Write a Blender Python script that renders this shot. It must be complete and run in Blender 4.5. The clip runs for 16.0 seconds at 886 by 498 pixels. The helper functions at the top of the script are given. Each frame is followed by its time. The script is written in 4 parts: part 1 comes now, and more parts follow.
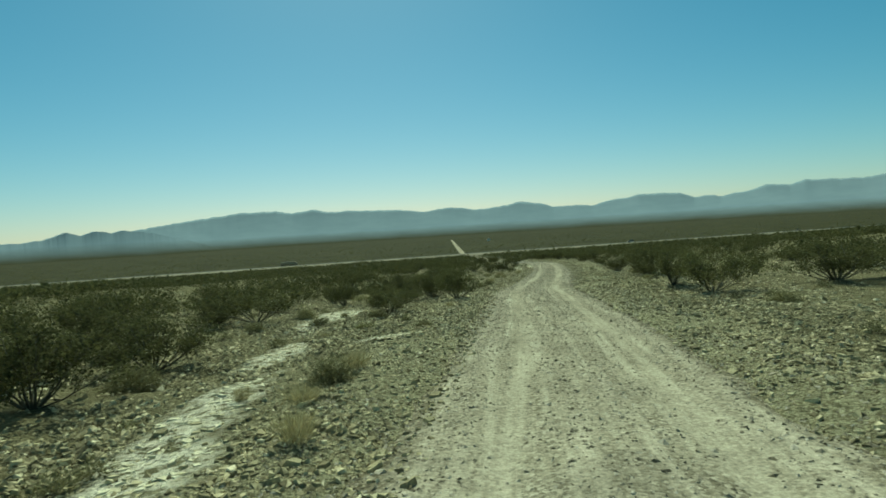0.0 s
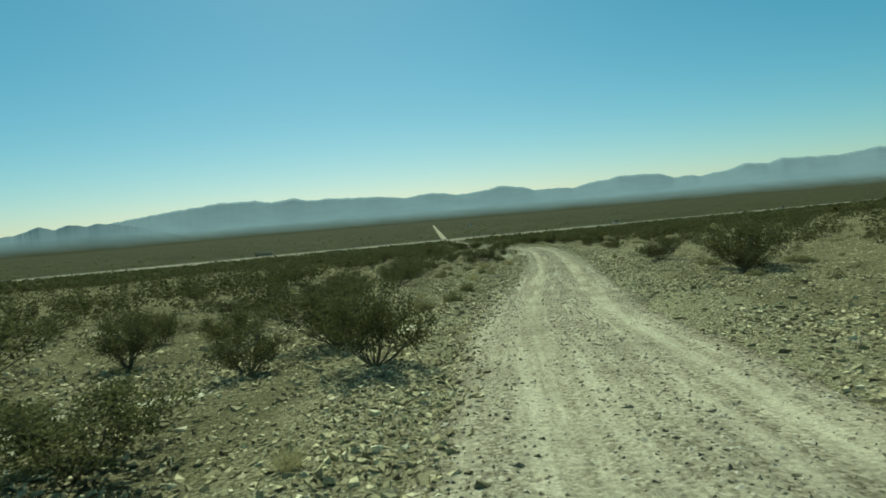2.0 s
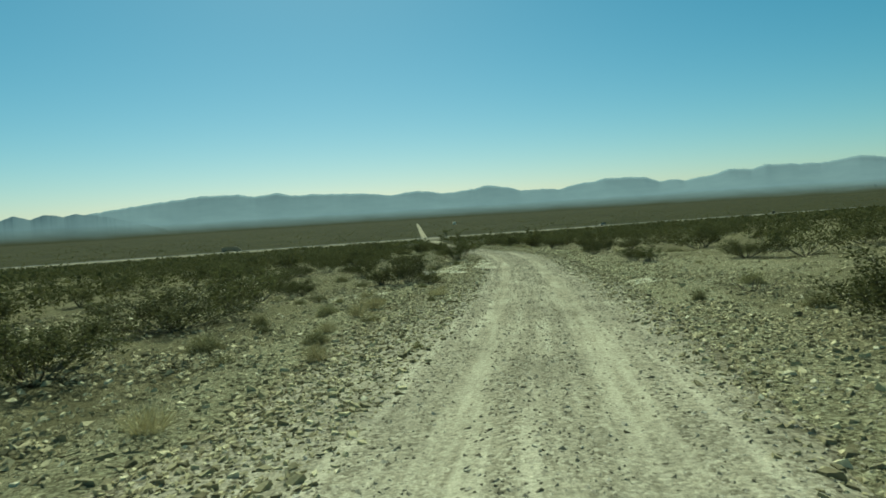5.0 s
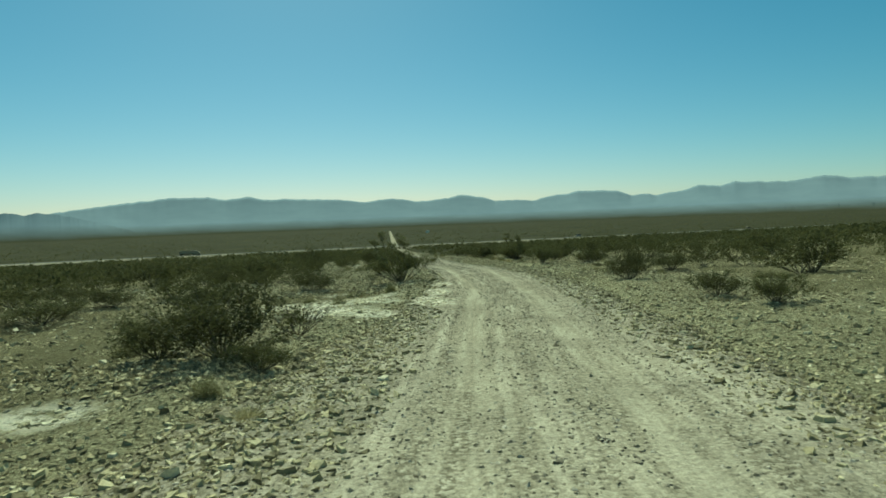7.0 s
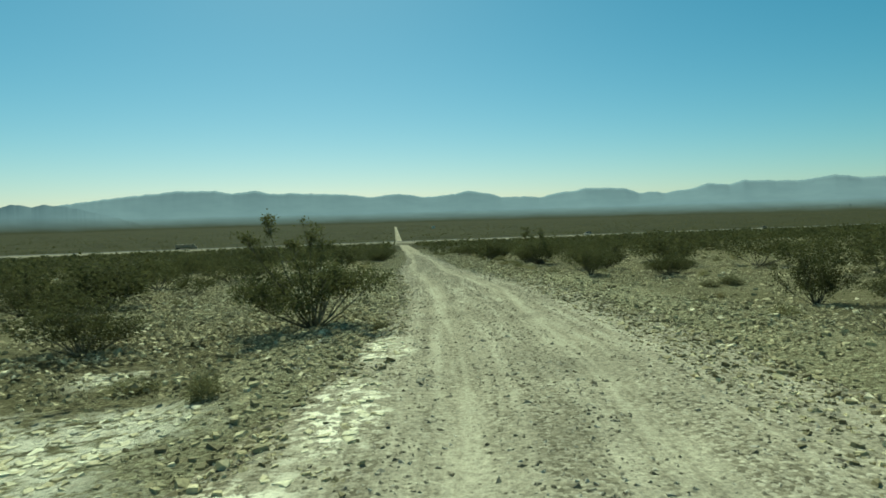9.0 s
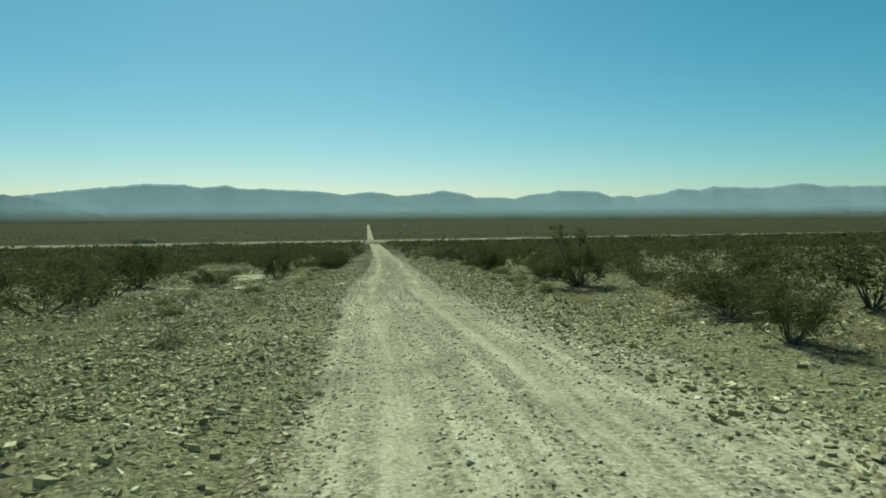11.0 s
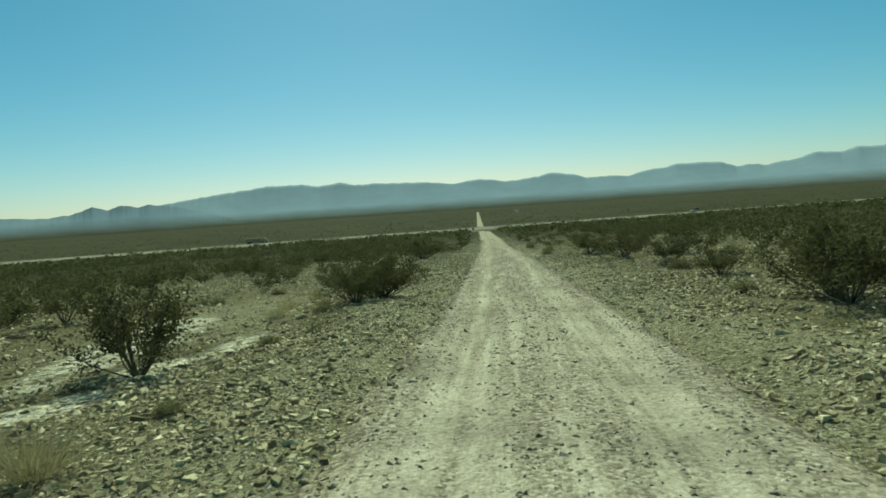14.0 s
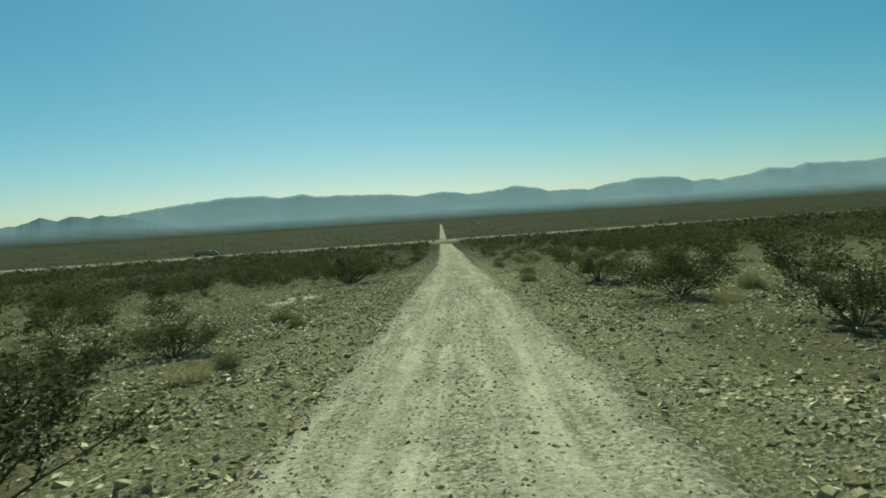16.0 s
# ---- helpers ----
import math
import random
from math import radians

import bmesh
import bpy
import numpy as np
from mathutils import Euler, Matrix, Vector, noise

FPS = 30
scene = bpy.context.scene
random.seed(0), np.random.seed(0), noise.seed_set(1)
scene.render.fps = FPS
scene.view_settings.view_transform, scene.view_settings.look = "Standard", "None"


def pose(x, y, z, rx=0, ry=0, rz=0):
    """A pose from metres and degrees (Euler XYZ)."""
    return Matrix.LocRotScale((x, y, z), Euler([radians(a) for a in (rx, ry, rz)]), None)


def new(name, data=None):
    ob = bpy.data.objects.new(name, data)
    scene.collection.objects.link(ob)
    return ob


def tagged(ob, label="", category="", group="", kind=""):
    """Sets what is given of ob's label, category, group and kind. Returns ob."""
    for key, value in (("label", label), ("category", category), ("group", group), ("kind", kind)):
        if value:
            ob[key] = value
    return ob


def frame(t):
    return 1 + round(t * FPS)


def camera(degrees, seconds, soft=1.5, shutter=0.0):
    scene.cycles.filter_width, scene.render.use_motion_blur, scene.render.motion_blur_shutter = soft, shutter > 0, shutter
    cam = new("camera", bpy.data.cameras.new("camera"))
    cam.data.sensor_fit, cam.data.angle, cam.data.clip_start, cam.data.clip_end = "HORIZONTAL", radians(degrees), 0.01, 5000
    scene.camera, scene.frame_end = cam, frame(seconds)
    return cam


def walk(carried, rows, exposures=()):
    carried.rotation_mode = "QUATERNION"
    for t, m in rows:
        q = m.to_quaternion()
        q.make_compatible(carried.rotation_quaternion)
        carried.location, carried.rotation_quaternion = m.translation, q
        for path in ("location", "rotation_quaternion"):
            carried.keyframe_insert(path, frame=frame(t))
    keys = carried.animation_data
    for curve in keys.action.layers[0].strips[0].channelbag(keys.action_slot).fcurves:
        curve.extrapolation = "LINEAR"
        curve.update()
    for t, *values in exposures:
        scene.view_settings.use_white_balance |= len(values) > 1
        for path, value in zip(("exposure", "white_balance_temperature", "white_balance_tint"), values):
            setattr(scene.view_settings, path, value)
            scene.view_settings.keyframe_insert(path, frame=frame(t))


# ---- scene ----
# A dirt track over a stony desert slope, running down to a highway in a wide valley.
cam = camera(72.35, 16.0, soft=1.7, shutter=0.05)
PATH = [
    (0.0, pose(-12.06, -0.00, 5.93, 88.58, 3.60, 0.31)),
    (0.5, pose(-11.95, 3.48, 5.76, 87.82, 2.55, 1.25)),
    (1.0, pose(-11.74, 7.05, 5.60, 87.50, 3.35, 0.64)),
    (1.5, pose(-11.40, 10.83, 5.47, 87.66, 4.09, -0.47)),
    (2.0, pose(-10.92, 14.63, 5.37, 87.11, 4.89, -1.39)),
    (2.5, pose(-10.40, 18.34, 5.27, 87.87, 4.21, -2.29)),
    (3.0, pose(-9.80, 22.02, 5.15, 88.29, 4.71, -3.31)),
    (3.2, pose(-9.55, 23.48, 5.10, 88.60, 5.35, -3.51)),
    (5.3, pose(-6.02, 38.24, 4.26, 86.79, 3.36, -2.57)),
    (5.5, pose(-5.80, 39.70, 4.19, 87.37, 3.65, -2.16)),
    (6.0, pose(-5.29, 43.35, 4.03, 87.27, 5.39, -2.77)),
    (6.5, pose(-4.77, 46.97, 3.87, 87.32, 4.30, -3.71)),
    (7.0, pose(-4.20, 50.49, 3.73, 87.58, 2.18, -5.21)),
    (7.5, pose(-3.67, 53.88, 3.61, 87.85, 1.91, -4.69)),
    (8.0, pose(-3.24, 57.27, 3.50, 88.02, 3.24, -1.84)),
    (8.5, pose(-2.84, 60.64, 3.41, 88.05, 3.16, -2.29)),
    (9.0, pose(-2.22, 63.85, 3.31, 87.22, 1.59, -4.60)),
    (9.5, pose(-1.61, 66.90, 3.19, 86.73, 1.76, -9.31)),
    (9.7, pose(-1.39, 68.12, 3.13, 86.26, 1.81, -11.15)),
    (11.8, pose(-1.31, 82.53, 2.91, 87.48, 0.56, -3.57)),
    (12.0, pose(-1.26, 84.12, 2.83, 87.00, 0.96, -2.85)),
    (12.5, pose(-1.11, 88.14, 2.64, 86.81, 0.60, -0.22)),
    (13.0, pose(-1.00, 92.09, 2.45, 86.40, 0.24, 1.72)),
    (13.5, pose(-0.83, 95.81, 2.27, 87.52, 2.80, 2.27)),
    (14.0, pose(-0.76, 99.16, 2.10, 86.23, 3.91, 3.20)),
    (14.5, pose(-0.62, 102.38, 1.94, 87.10, 4.37, 2.58)),
    (15.0, pose(-0.46, 105.54, 1.82, 87.16, 3.52, 1.57)),
    (15.5, pose(-0.25, 108.66, 1.71, 87.45, 2.93, -0.20)),
    (16.0, pose(0.00, 111.76, 1.60, 87.17, 3.67, -0.24))
]
walk(cam, PATH, exposures=[(0.0, -0.10, 6300, -22), (1.0, -0.03, 6300, -22), (3.0, -0.03, 6300, -22), (5.5, -0.07, 6300, -22), (7.0, -0.08, 6300, -22), (9.0, 0.0, 6300, -22),
                          (13.5, 0.0, 6300, -22), (15.0, -0.04, 6300, -22), (15.5, -0.10, 6300, -22), (16.0, -0.10, 6300, -22)])

# ---- light ----
SUN_AZ, SUN_EL = -8.0, 46.0         # degrees to the right of the valley line, and above the horizon
world = bpy.data.worlds.new("desert_sky")
scene.world = world
world.use_nodes = True
wn = world.node_tree.nodes
sky = wn.new("ShaderNodeTexSky")
sky.sky_type = "NISHITA"
sky.sun_disc = False
sky.sun_elevation = radians(SUN_EL)
sky.sun_rotation = radians(SUN_AZ)
sky.air_density, sky.dust_density, sky.ozone_density = 1.0, 0.8, 1.2
sky.altitude = 700
wn["Background"].inputs["Strength"].default_value = 0.076
# the clear desert air: less red high up, a little more blue
split, whole = wn.new("ShaderNodeSeparateColor"), wn.new("ShaderNodeCombineColor")
red = wn.new("ShaderNodeMath")
red.operation = "POWER"
red.inputs[1].default_value = 1.56
red_low, red_high, blue = wn.new("ShaderNodeMath"), wn.new("ShaderNodeMath"), wn.new("ShaderNodeMath")
for n, v in ((red_low, 0.1), (red_high, 10.8), (blue, 1.13)):
    n.operation = "MULTIPLY"
    n.inputs[1].default_value = v
wire = world.node_tree.links.new
wire(sky.outputs["Color"], split.inputs["Color"])
wire(split.outputs["Red"], red_low.inputs[0])
wire(red_low.outputs[0], red.inputs[0])
wire(red.outputs[0], red_high.inputs[0])
red_least, red_most = wn.new("ShaderNodeMath"), wn.new("ShaderNodeMath")
red_least.operation, red_most.operation = "MULTIPLY", "MAXIMUM"
red_least.inputs[1].default_value = 0.51
wire(split.outputs["Red"], red_least.inputs[0])
wire(red_high.outputs[0], red_most.inputs[0])
wire(red_least.outputs[0], red_most.inputs[1])
# paling added to the unseen upper sky, so shaded ground turns less blue
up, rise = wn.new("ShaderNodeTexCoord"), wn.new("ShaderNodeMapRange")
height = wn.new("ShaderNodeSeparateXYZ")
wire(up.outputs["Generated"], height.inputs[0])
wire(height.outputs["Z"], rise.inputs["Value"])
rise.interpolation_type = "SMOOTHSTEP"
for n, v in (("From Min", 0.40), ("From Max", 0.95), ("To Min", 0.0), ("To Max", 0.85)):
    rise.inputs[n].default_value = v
paled_sky = wn.new("ShaderNodeMix")
paled_sky.data_type = "RGBA"
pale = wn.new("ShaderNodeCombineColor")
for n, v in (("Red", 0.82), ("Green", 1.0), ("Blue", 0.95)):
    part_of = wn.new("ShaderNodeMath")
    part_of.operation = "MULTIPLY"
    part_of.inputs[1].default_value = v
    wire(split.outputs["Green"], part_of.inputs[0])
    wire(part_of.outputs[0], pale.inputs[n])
wire(rise.outputs["Result"], paled_sky.inputs[0])
wire(whole.outputs["Color"], paled_sky.inputs[6])
wire(pale.outputs["Color"], paled_sky.inputs[7])
wire(red_most.outputs[0], whole.inputs["Red"])
wire(split.outputs["Green"], whole.inputs["Green"])
blue_curve = wn.new("ShaderNodeMath")
blue_curve.operation = "POWER"
blue_curve.inputs[1].default_value = 0.97
wire(split.outputs["Blue"], blue_curve.inputs[0])
wire(blue_curve.outputs[0], blue.inputs[0])
wire(blue.outputs[0], whole.inputs["Blue"])
wire(paled_sky.outputs[2], wn["Background"].inputs["Color"])
sun = new("sun", bpy.data.lights.new("sun", "SUN"))
sun.data.energy, sun.data.angle, sun.data.color = 4.8, radians(0.55), (1.0, 0.97, 0.88)
d = Vector((math.sin(radians(SUN_AZ)) * math.cos(radians(SUN_EL)), math.cos(radians(SUN_AZ)) * math.cos(radians(SUN_EL)), math.sin(radians(SUN_EL))))
sun.rotation_mode = "QUATERNION"
sun.rotation_quaternion = (-d).to_track_quat("-Z", "Y")

rng = np.random.default_rng(7)


# ---- materials ----
class Mat:
    """A node material with a few short ways to add nodes."""

    def __init__(self, name, rough=0.9, spec=0.2):
        self.m = bpy.data.materials.new(name)
        self.m.use_nodes = True
        self.t = self.m.node_tree
        self.b = self.t.nodes["Principled BSDF"]
        self.b.inputs["Roughness"].default_value = rough
        self.b.inputs["Specular IOR Level"].default_value = spec

    def node(self, kind, **values):
        n = self.t.nodes.new(kind)
        for key, value in values.items():
            n.inputs[key.replace("_", " ")].default_value = value
        return n

    def link(self, a, b):
        self.t.links.new(a, b)

    def place(self):
        return self.node("ShaderNodeTexCoord").outputs["Object"]

    def noise(self, scale, detail=4.0, rough=0.6):
        n = self.node("ShaderNodeTexNoise", Scale=scale, Detail=detail, Roughness=rough)
        self.link(self.place(), n.inputs["Vector"])
        return n.outputs["Fac"]

    def cells(self, scale, out="Distance"):
        n = self.node("ShaderNodeTexVoronoi", Scale=scale)
        self.link(self.place(), n.inputs["Vector"])
        if out == "Color":      # one even random value for each cell
            one = self.t.nodes.new("ShaderNodeSeparateColor")
            self.link(n.outputs["Color"], one.inputs["Color"])
            return one.outputs["Red"]
        return n.outputs[out]

    def ramp(self, fac, *stops):
        n = self.node("ShaderNodeValToRGB")
        e = n.color_ramp.elements
        while len(e) < len(stops):
            e.new(0.5)
        for k, (at, col) in enumerate(stops):
            e[k].position = at
            e[k].color = (*col, 1) if len(col) == 3 else (col[0], col[0], col[0], 1)
        self.link(fac, n.inputs["Fac"])
        return n.outputs["Color"]

    def mix(self, fac, a, b, how="MIX"):
        n = self.t.nodes.new("ShaderNodeMix")
        n.data_type, n.blend_type = "RGBA", how
        for value, k in ((fac, 0), (a, 6), (b, 7)):
            if isinstance(value, (int, float)):
                n.inputs[k].default_value = value
            elif isinstance(value, tuple):
                n.inputs[k].default_value = (*value, 1)
            else:
                self.link(value, n.inputs[k])
        return n.outputs[2]

    def math(self, how, a, b=0.0):
        n = self.t.nodes.new("ShaderNodeMath")
        n.operation = how
        for value, k in ((a, 0), (b, 1)):
            if isinstance(value, (int, float)):
                n.inputs[k].default_value = value
            else:
                self.link(value, n.inputs[k])
        return n.outputs[0]

    def attribute(self, name):
        n = self.t.nodes.new("ShaderNodeAttribute")
        n.attribute_name = name
        return n.outputs["Fac"]

    def island(self):
        return self.t.nodes.new("ShaderNodeNewGeometry").outputs["Random Per Island"]

    def random(self):
        return self.t.nodes.new("ShaderNodeObjectInfo").outputs["Random"]

    def bump(self, height, strength, distance):
        n = self.node("ShaderNodeBump", Strength=strength, Distance=distance)
        self.link(height, n.inputs["Height"])
        self.link(n.outputs["Normal"], self.b.inputs["Normal"])

    def done(self, colour):
        if isinstance(colour, tuple):
            self.b.inputs["Base Color"].default_value = (*colour, 1)
        else:
            self.link(colour, self.b.inputs["Base Color"])
        return self.m


def soil_material():
    """Tan desert soil between the stones, gritty and patchy, with pale caliche where it is laid bare."""
    k = Mat("stony_desert_soil", 1.0, 0.03)
    soil = k.ramp(k.noise(0.35, 6), (0.3, (0.13, 0.115, 0.0583)), (0.55, (0.193, 0.172, 0.0898)), (0.75, (0.286, 0.256, 0.139)))
    grit = k.ramp(k.noise(11.0, 6, 0.8), (0.30, (0.40,)), (0.5, (0.9,)), (0.68, (1.4,)))
    soil = k.mix(1.0, soil, grit, "MULTIPLY")
    coarse = k.ramp(k.cells(26.0, "Color"), (0.0, (0.0524, 0.045, 0.0246)), (0.4, (0.13, 0.113, 0.0597)), (0.8, (0.274, 0.246, 0.131)), (1.0, (0.524, 0.475, 0.278)))
    fine = k.ramp(k.cells(52.0, "Color"), (0.0, (0.0623, 0.0542, 0.0286)), (0.5, (0.175, 0.153, 0.0814)), (1.0, (0.448, 0.41, 0.237)))
    stones = k.mix(k.ramp(k.noise(1.9, 4), (0.42, (0.15,)), (0.58, (0.85,))), coarse, fine)
    cover = k.ramp(k.noise(0.8, 5, 0.65), (0.40, (0.15,)), (0.56, (0.9,)))
    colour = k.mix(cover, soil, stones)
    dust = k.ramp(k.math("ADD", k.attribute("verge"), k.math("MULTIPLY", k.noise(1.5, 5, 0.7), 0.9)), (0.75, (0.0,)), (1.2, (0.7,)))
    colour = k.mix(dust, colour, k.mix(1.0, k.ramp(k.cells(34.0, "Color"), (0.0, (0.149, 0.131, 0.0733)), (0.5, (0.349, 0.317, 0.184)), (1.0, (0.623, 0.581, 0.36))), grit, "MULTIPLY"))
    broken = k.math("MULTIPLY", k.ramp(k.noise(3.2, 7, 0.75), (0.44, (0.0,)), (0.50, (1.0,))), k.ramp(k.noise(9.0, 5, 0.8), (0.40, (0.15,)), (0.48, (1.0,))))
    pale = k.math("MULTIPLY", k.attribute("caliche"), broken)
    colour = k.mix(pale, colour, k.ramp(k.noise(5.0, 5), (0.3, (0.60, 0.53, 0.35)), (0.5, (0.88, 0.82, 0.62))))
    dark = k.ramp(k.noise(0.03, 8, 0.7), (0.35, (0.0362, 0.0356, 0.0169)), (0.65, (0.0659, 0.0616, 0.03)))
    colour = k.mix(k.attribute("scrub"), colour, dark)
    relief = k.math("ADD", k.math("MULTIPLY", k.cells(50.0), -0.35), k.math("MULTIPLY", k.noise(12.0, 7, 0.75), 2.0))
    k.bump(relief, 0.9, 0.05)
    return k.done(colour)


def track_material():
    """Pale packed dust and gravel, scuffed along many faint wheel lines."""
    k = Mat("packed_gravel", 1.0, 0.0)
    lane = k.node("ShaderNodeCombineXYZ")
    k.link(k.math("MULTIPLY", k.attribute("across"), 3.0), lane.inputs["X"])
    k.link(k.math("MULTIPLY", k.attribute("along"), 0.13), lane.inputs["Y"])
    streak = k.node("ShaderNodeTexNoise", Scale=1.3, Detail=6.0, Roughness=0.66)
    k.link(lane.outputs["Vector"], streak.inputs["Vector"])
    base = k.ramp(streak.outputs["Fac"], (0.34, (0.241, 0.213, 0.146)), (0.48, (0.356, 0.317, 0.222)), (0.62, (0.499, 0.448, 0.325)))
    patch = k.ramp(k.noise(0.7, 6, 0.7), (0.32, (0.72,)), (0.5, (1.0,)), (0.7, (1.15,)))
    grit = k.ramp(k.noise(20.0, 6, 0.85), (0.33, (0.45,)), (0.5, (0.95,)), (0.68, (1.3,)))
    stones = k.ramp(k.cells(30.0, "Color"), (0.0, (0.115, 0.0996, 0.0659)), (0.45, (0.289, 0.256, 0.176)), (1.0, (0.542, 0.491, 0.364)))
    colour = k.mix(k.ramp(k.math("ADD", streak.outputs["Fac"], k.math("MULTIPLY", k.noise(2.3, 5, 0.7), 0.5)), (0.62, (0.85,)), (0.86, (0.12,))), base, stones)
    colour = k.mix(k.math("MULTIPLY", k.attribute("wheel"), k.ramp(streak.outputs["Fac"], (0.40, (0.0,)), (0.58, (0.7,)))), colour, (0.462, 0.417, 0.299))
    verge = k.ramp(k.cells(26.0, "Color"), (0.0, (0.0612, 0.0517, 0.0324)), (0.35, (0.145, 0.124, 0.0788)), (0.75, (0.262, 0.229, 0.149)), (1.0, (0.437, 0.387, 0.27)))
    colour = k.mix(k.ramp(k.math("ADD", k.attribute("edge"), k.math("MULTIPLY", k.noise(1.5, 5, 0.7), 0.9)), (0.75, (0.0,)), (1.25, (0.9,))), colour, verge)
    colour = k.mix(1.0, k.mix(1.0, colour, grit, "MULTIPLY"), patch, "MULTIPLY")
    crust = k.math("MULTIPLY", k.attribute("caliche"), k.ramp(k.noise(5.5, 6, 0.75), (0.50, (0.0,)), (0.55, (1.0,))))
    colour = k.mix(crust, colour, k.ramp(k.noise(5.0, 5), (0.3, (0.60, 0.53, 0.35)), (0.5, (0.88, 0.82, 0.62))))
    k.bump(k.math("ADD", k.math("MULTIPLY", k.cells(30.0), -1.0), k.math("MULTIPLY", k.noise(18.0, 6, 0.75), 1.2)), 0.6, 0.014)
    return k.done(colour)


def stone_material(name, *stops):
    k = Mat(name, 0.95, 0.03)
    colour = k.ramp(k.island(), *stops)
    colour = k.mix(1.0, colour, k.ramp(k.noise(40.0, 4), (0.3, (0.7,)), (0.7, (1.2,))), "MULTIPLY")
    k.bump(k.noise(60.0, 3), 0.4, 0.01)
    return k.done(colour)


def rock_material():
    k = Mat("weathered_rock", 0.95, 0.03)
    colour = k.ramp(k.random(), (0.0, (0.12, 0.103, 0.0598)), (0.35, (0.22, 0.19, 0.11)), (0.8, (0.36, 0.317, 0.192)), (1.0, (0.60, 0.55, 0.37)))
    colour = k.mix(1.0, colour, k.ramp(k.noise(9.0, 5), (0.3, (0.65,)), (0.7, (1.2,))), "MULTIPLY")
    k.bump(k.noise(25.0, 4), 0.5, 0.02)
    return k.done(colour)


def plant_material(name, a, b, c, rough=0.75, through_light=0.0):
    k = Mat(name, rough, 0.04)
    colour = k.ramp(k.island(), (0.0, a), (0.5, b), (1.0, c))
    colour = k.mix(1.0, colour, k.ramp(k.random(), (0.0, (0.75,)), (1.0, (1.2,))), "MULTIPLY")
    if through_light:
        back, blend = k.node("ShaderNodeBsdfTranslucent"), k.node("ShaderNodeMixShader", Fac=through_light)
        k.link(colour, back.inputs["Color"])
        k.link(k.b.outputs["BSDF"], blend.inputs[1])
        k.link(back.outputs["BSDF"], blend.inputs[2])
        k.link(blend.outputs["Shader"], k.t.nodes["Material Output"].inputs["Surface"])
    return k.done(colour)


def mountain_material(name, haze):
    """Bare desert ranges, distance haze painted in as slate blue, with scrubby fans at their foot."""
    k = Mat(name, 1.0, 0.0)
    high = k.node("ShaderNodeSeparateXYZ")
    k.link(k.place(), high.inputs["Vector"])
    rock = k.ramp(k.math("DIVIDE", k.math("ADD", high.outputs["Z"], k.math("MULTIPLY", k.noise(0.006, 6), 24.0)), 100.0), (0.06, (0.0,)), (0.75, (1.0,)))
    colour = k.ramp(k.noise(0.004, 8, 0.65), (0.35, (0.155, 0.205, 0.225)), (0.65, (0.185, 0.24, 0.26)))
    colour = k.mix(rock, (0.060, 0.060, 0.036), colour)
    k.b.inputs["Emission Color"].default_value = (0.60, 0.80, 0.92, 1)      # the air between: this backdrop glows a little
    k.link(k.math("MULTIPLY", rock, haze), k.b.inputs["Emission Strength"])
    return k.done(colour)


def plain_material(name, colour, rough=0.7, vary=0.2, scale=3.0, metal=0.0):
    k = Mat(name, rough, 0.3 if rough < 0.8 else 0.02)
    k.b.inputs["Metallic"].default_value = metal
    return k.done(k.mix(1.0, colour, k.ramp(k.noise(scale, 5), (0.3, (1 - vary,)), (0.7, (1 + vary,))), "MULTIPLY"))


SOIL, TRACK = soil_material(), track_material()
GRAVEL = stone_material("gravel_stone", (0.0, (0.17, 0.145, 0.0842)), (0.3, (0.295, 0.254, 0.147)), (0.65, (0.455, 0.394, 0.229)), (0.93, (0.67, 0.588, 0.358)), (1.0, (0.818, 0.734, 0.501)))
DUSTY = stone_material("dusty_stone", (0.0, (0.16, 0.138, 0.094)), (0.3, (0.273, 0.239, 0.167)), (0.65, (0.404, 0.357, 0.259)), (1.0, (0.583, 0.526, 0.406)))
PLATE = stone_material("caliche_plate", (0.0, (0.50, 0.43, 0.255)), (0.4, (0.68, 0.61, 0.396)), (1.0, (0.84, 0.78, 0.554)))
ROCK = rock_material()
LEAF = plant_material("creosote_leaf", (0.066, 0.0673, 0.0259), (0.099, 0.099, 0.0389), (0.145, 0.14, 0.0605), 0.8, 0.36)
STEM = plant_material("creosote_stem", (0.085, 0.075, 0.050), (0.130, 0.118, 0.080), (0.20, 0.185, 0.130))
TWIG = plant_material("burrobush_twig", (0.172, 0.159, 0.0736), (0.241, 0.224, 0.109), (0.345, 0.32, 0.167), 0.85, 0.25)
STRAW = plant_material("dry_straw", (0.26, 0.225, 0.11), (0.36, 0.315, 0.165), (0.47, 0.42, 0.24), 0.8, 0.3)
DEADWOOD = plain_material("dead_wood", (0.13, 0.11, 0.08), 0.9, 0.3, 20.0)
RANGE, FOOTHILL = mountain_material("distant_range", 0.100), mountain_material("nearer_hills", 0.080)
ASPHALT = plain_material("worn_asphalt", (0.16, 0.155, 0.14), 0.9, 0.15, 0.5)
VERGE = plain_material("highway_verge_gravel", (0.27, 0.24, 0.165), 0.95, 0.2, 0.3)


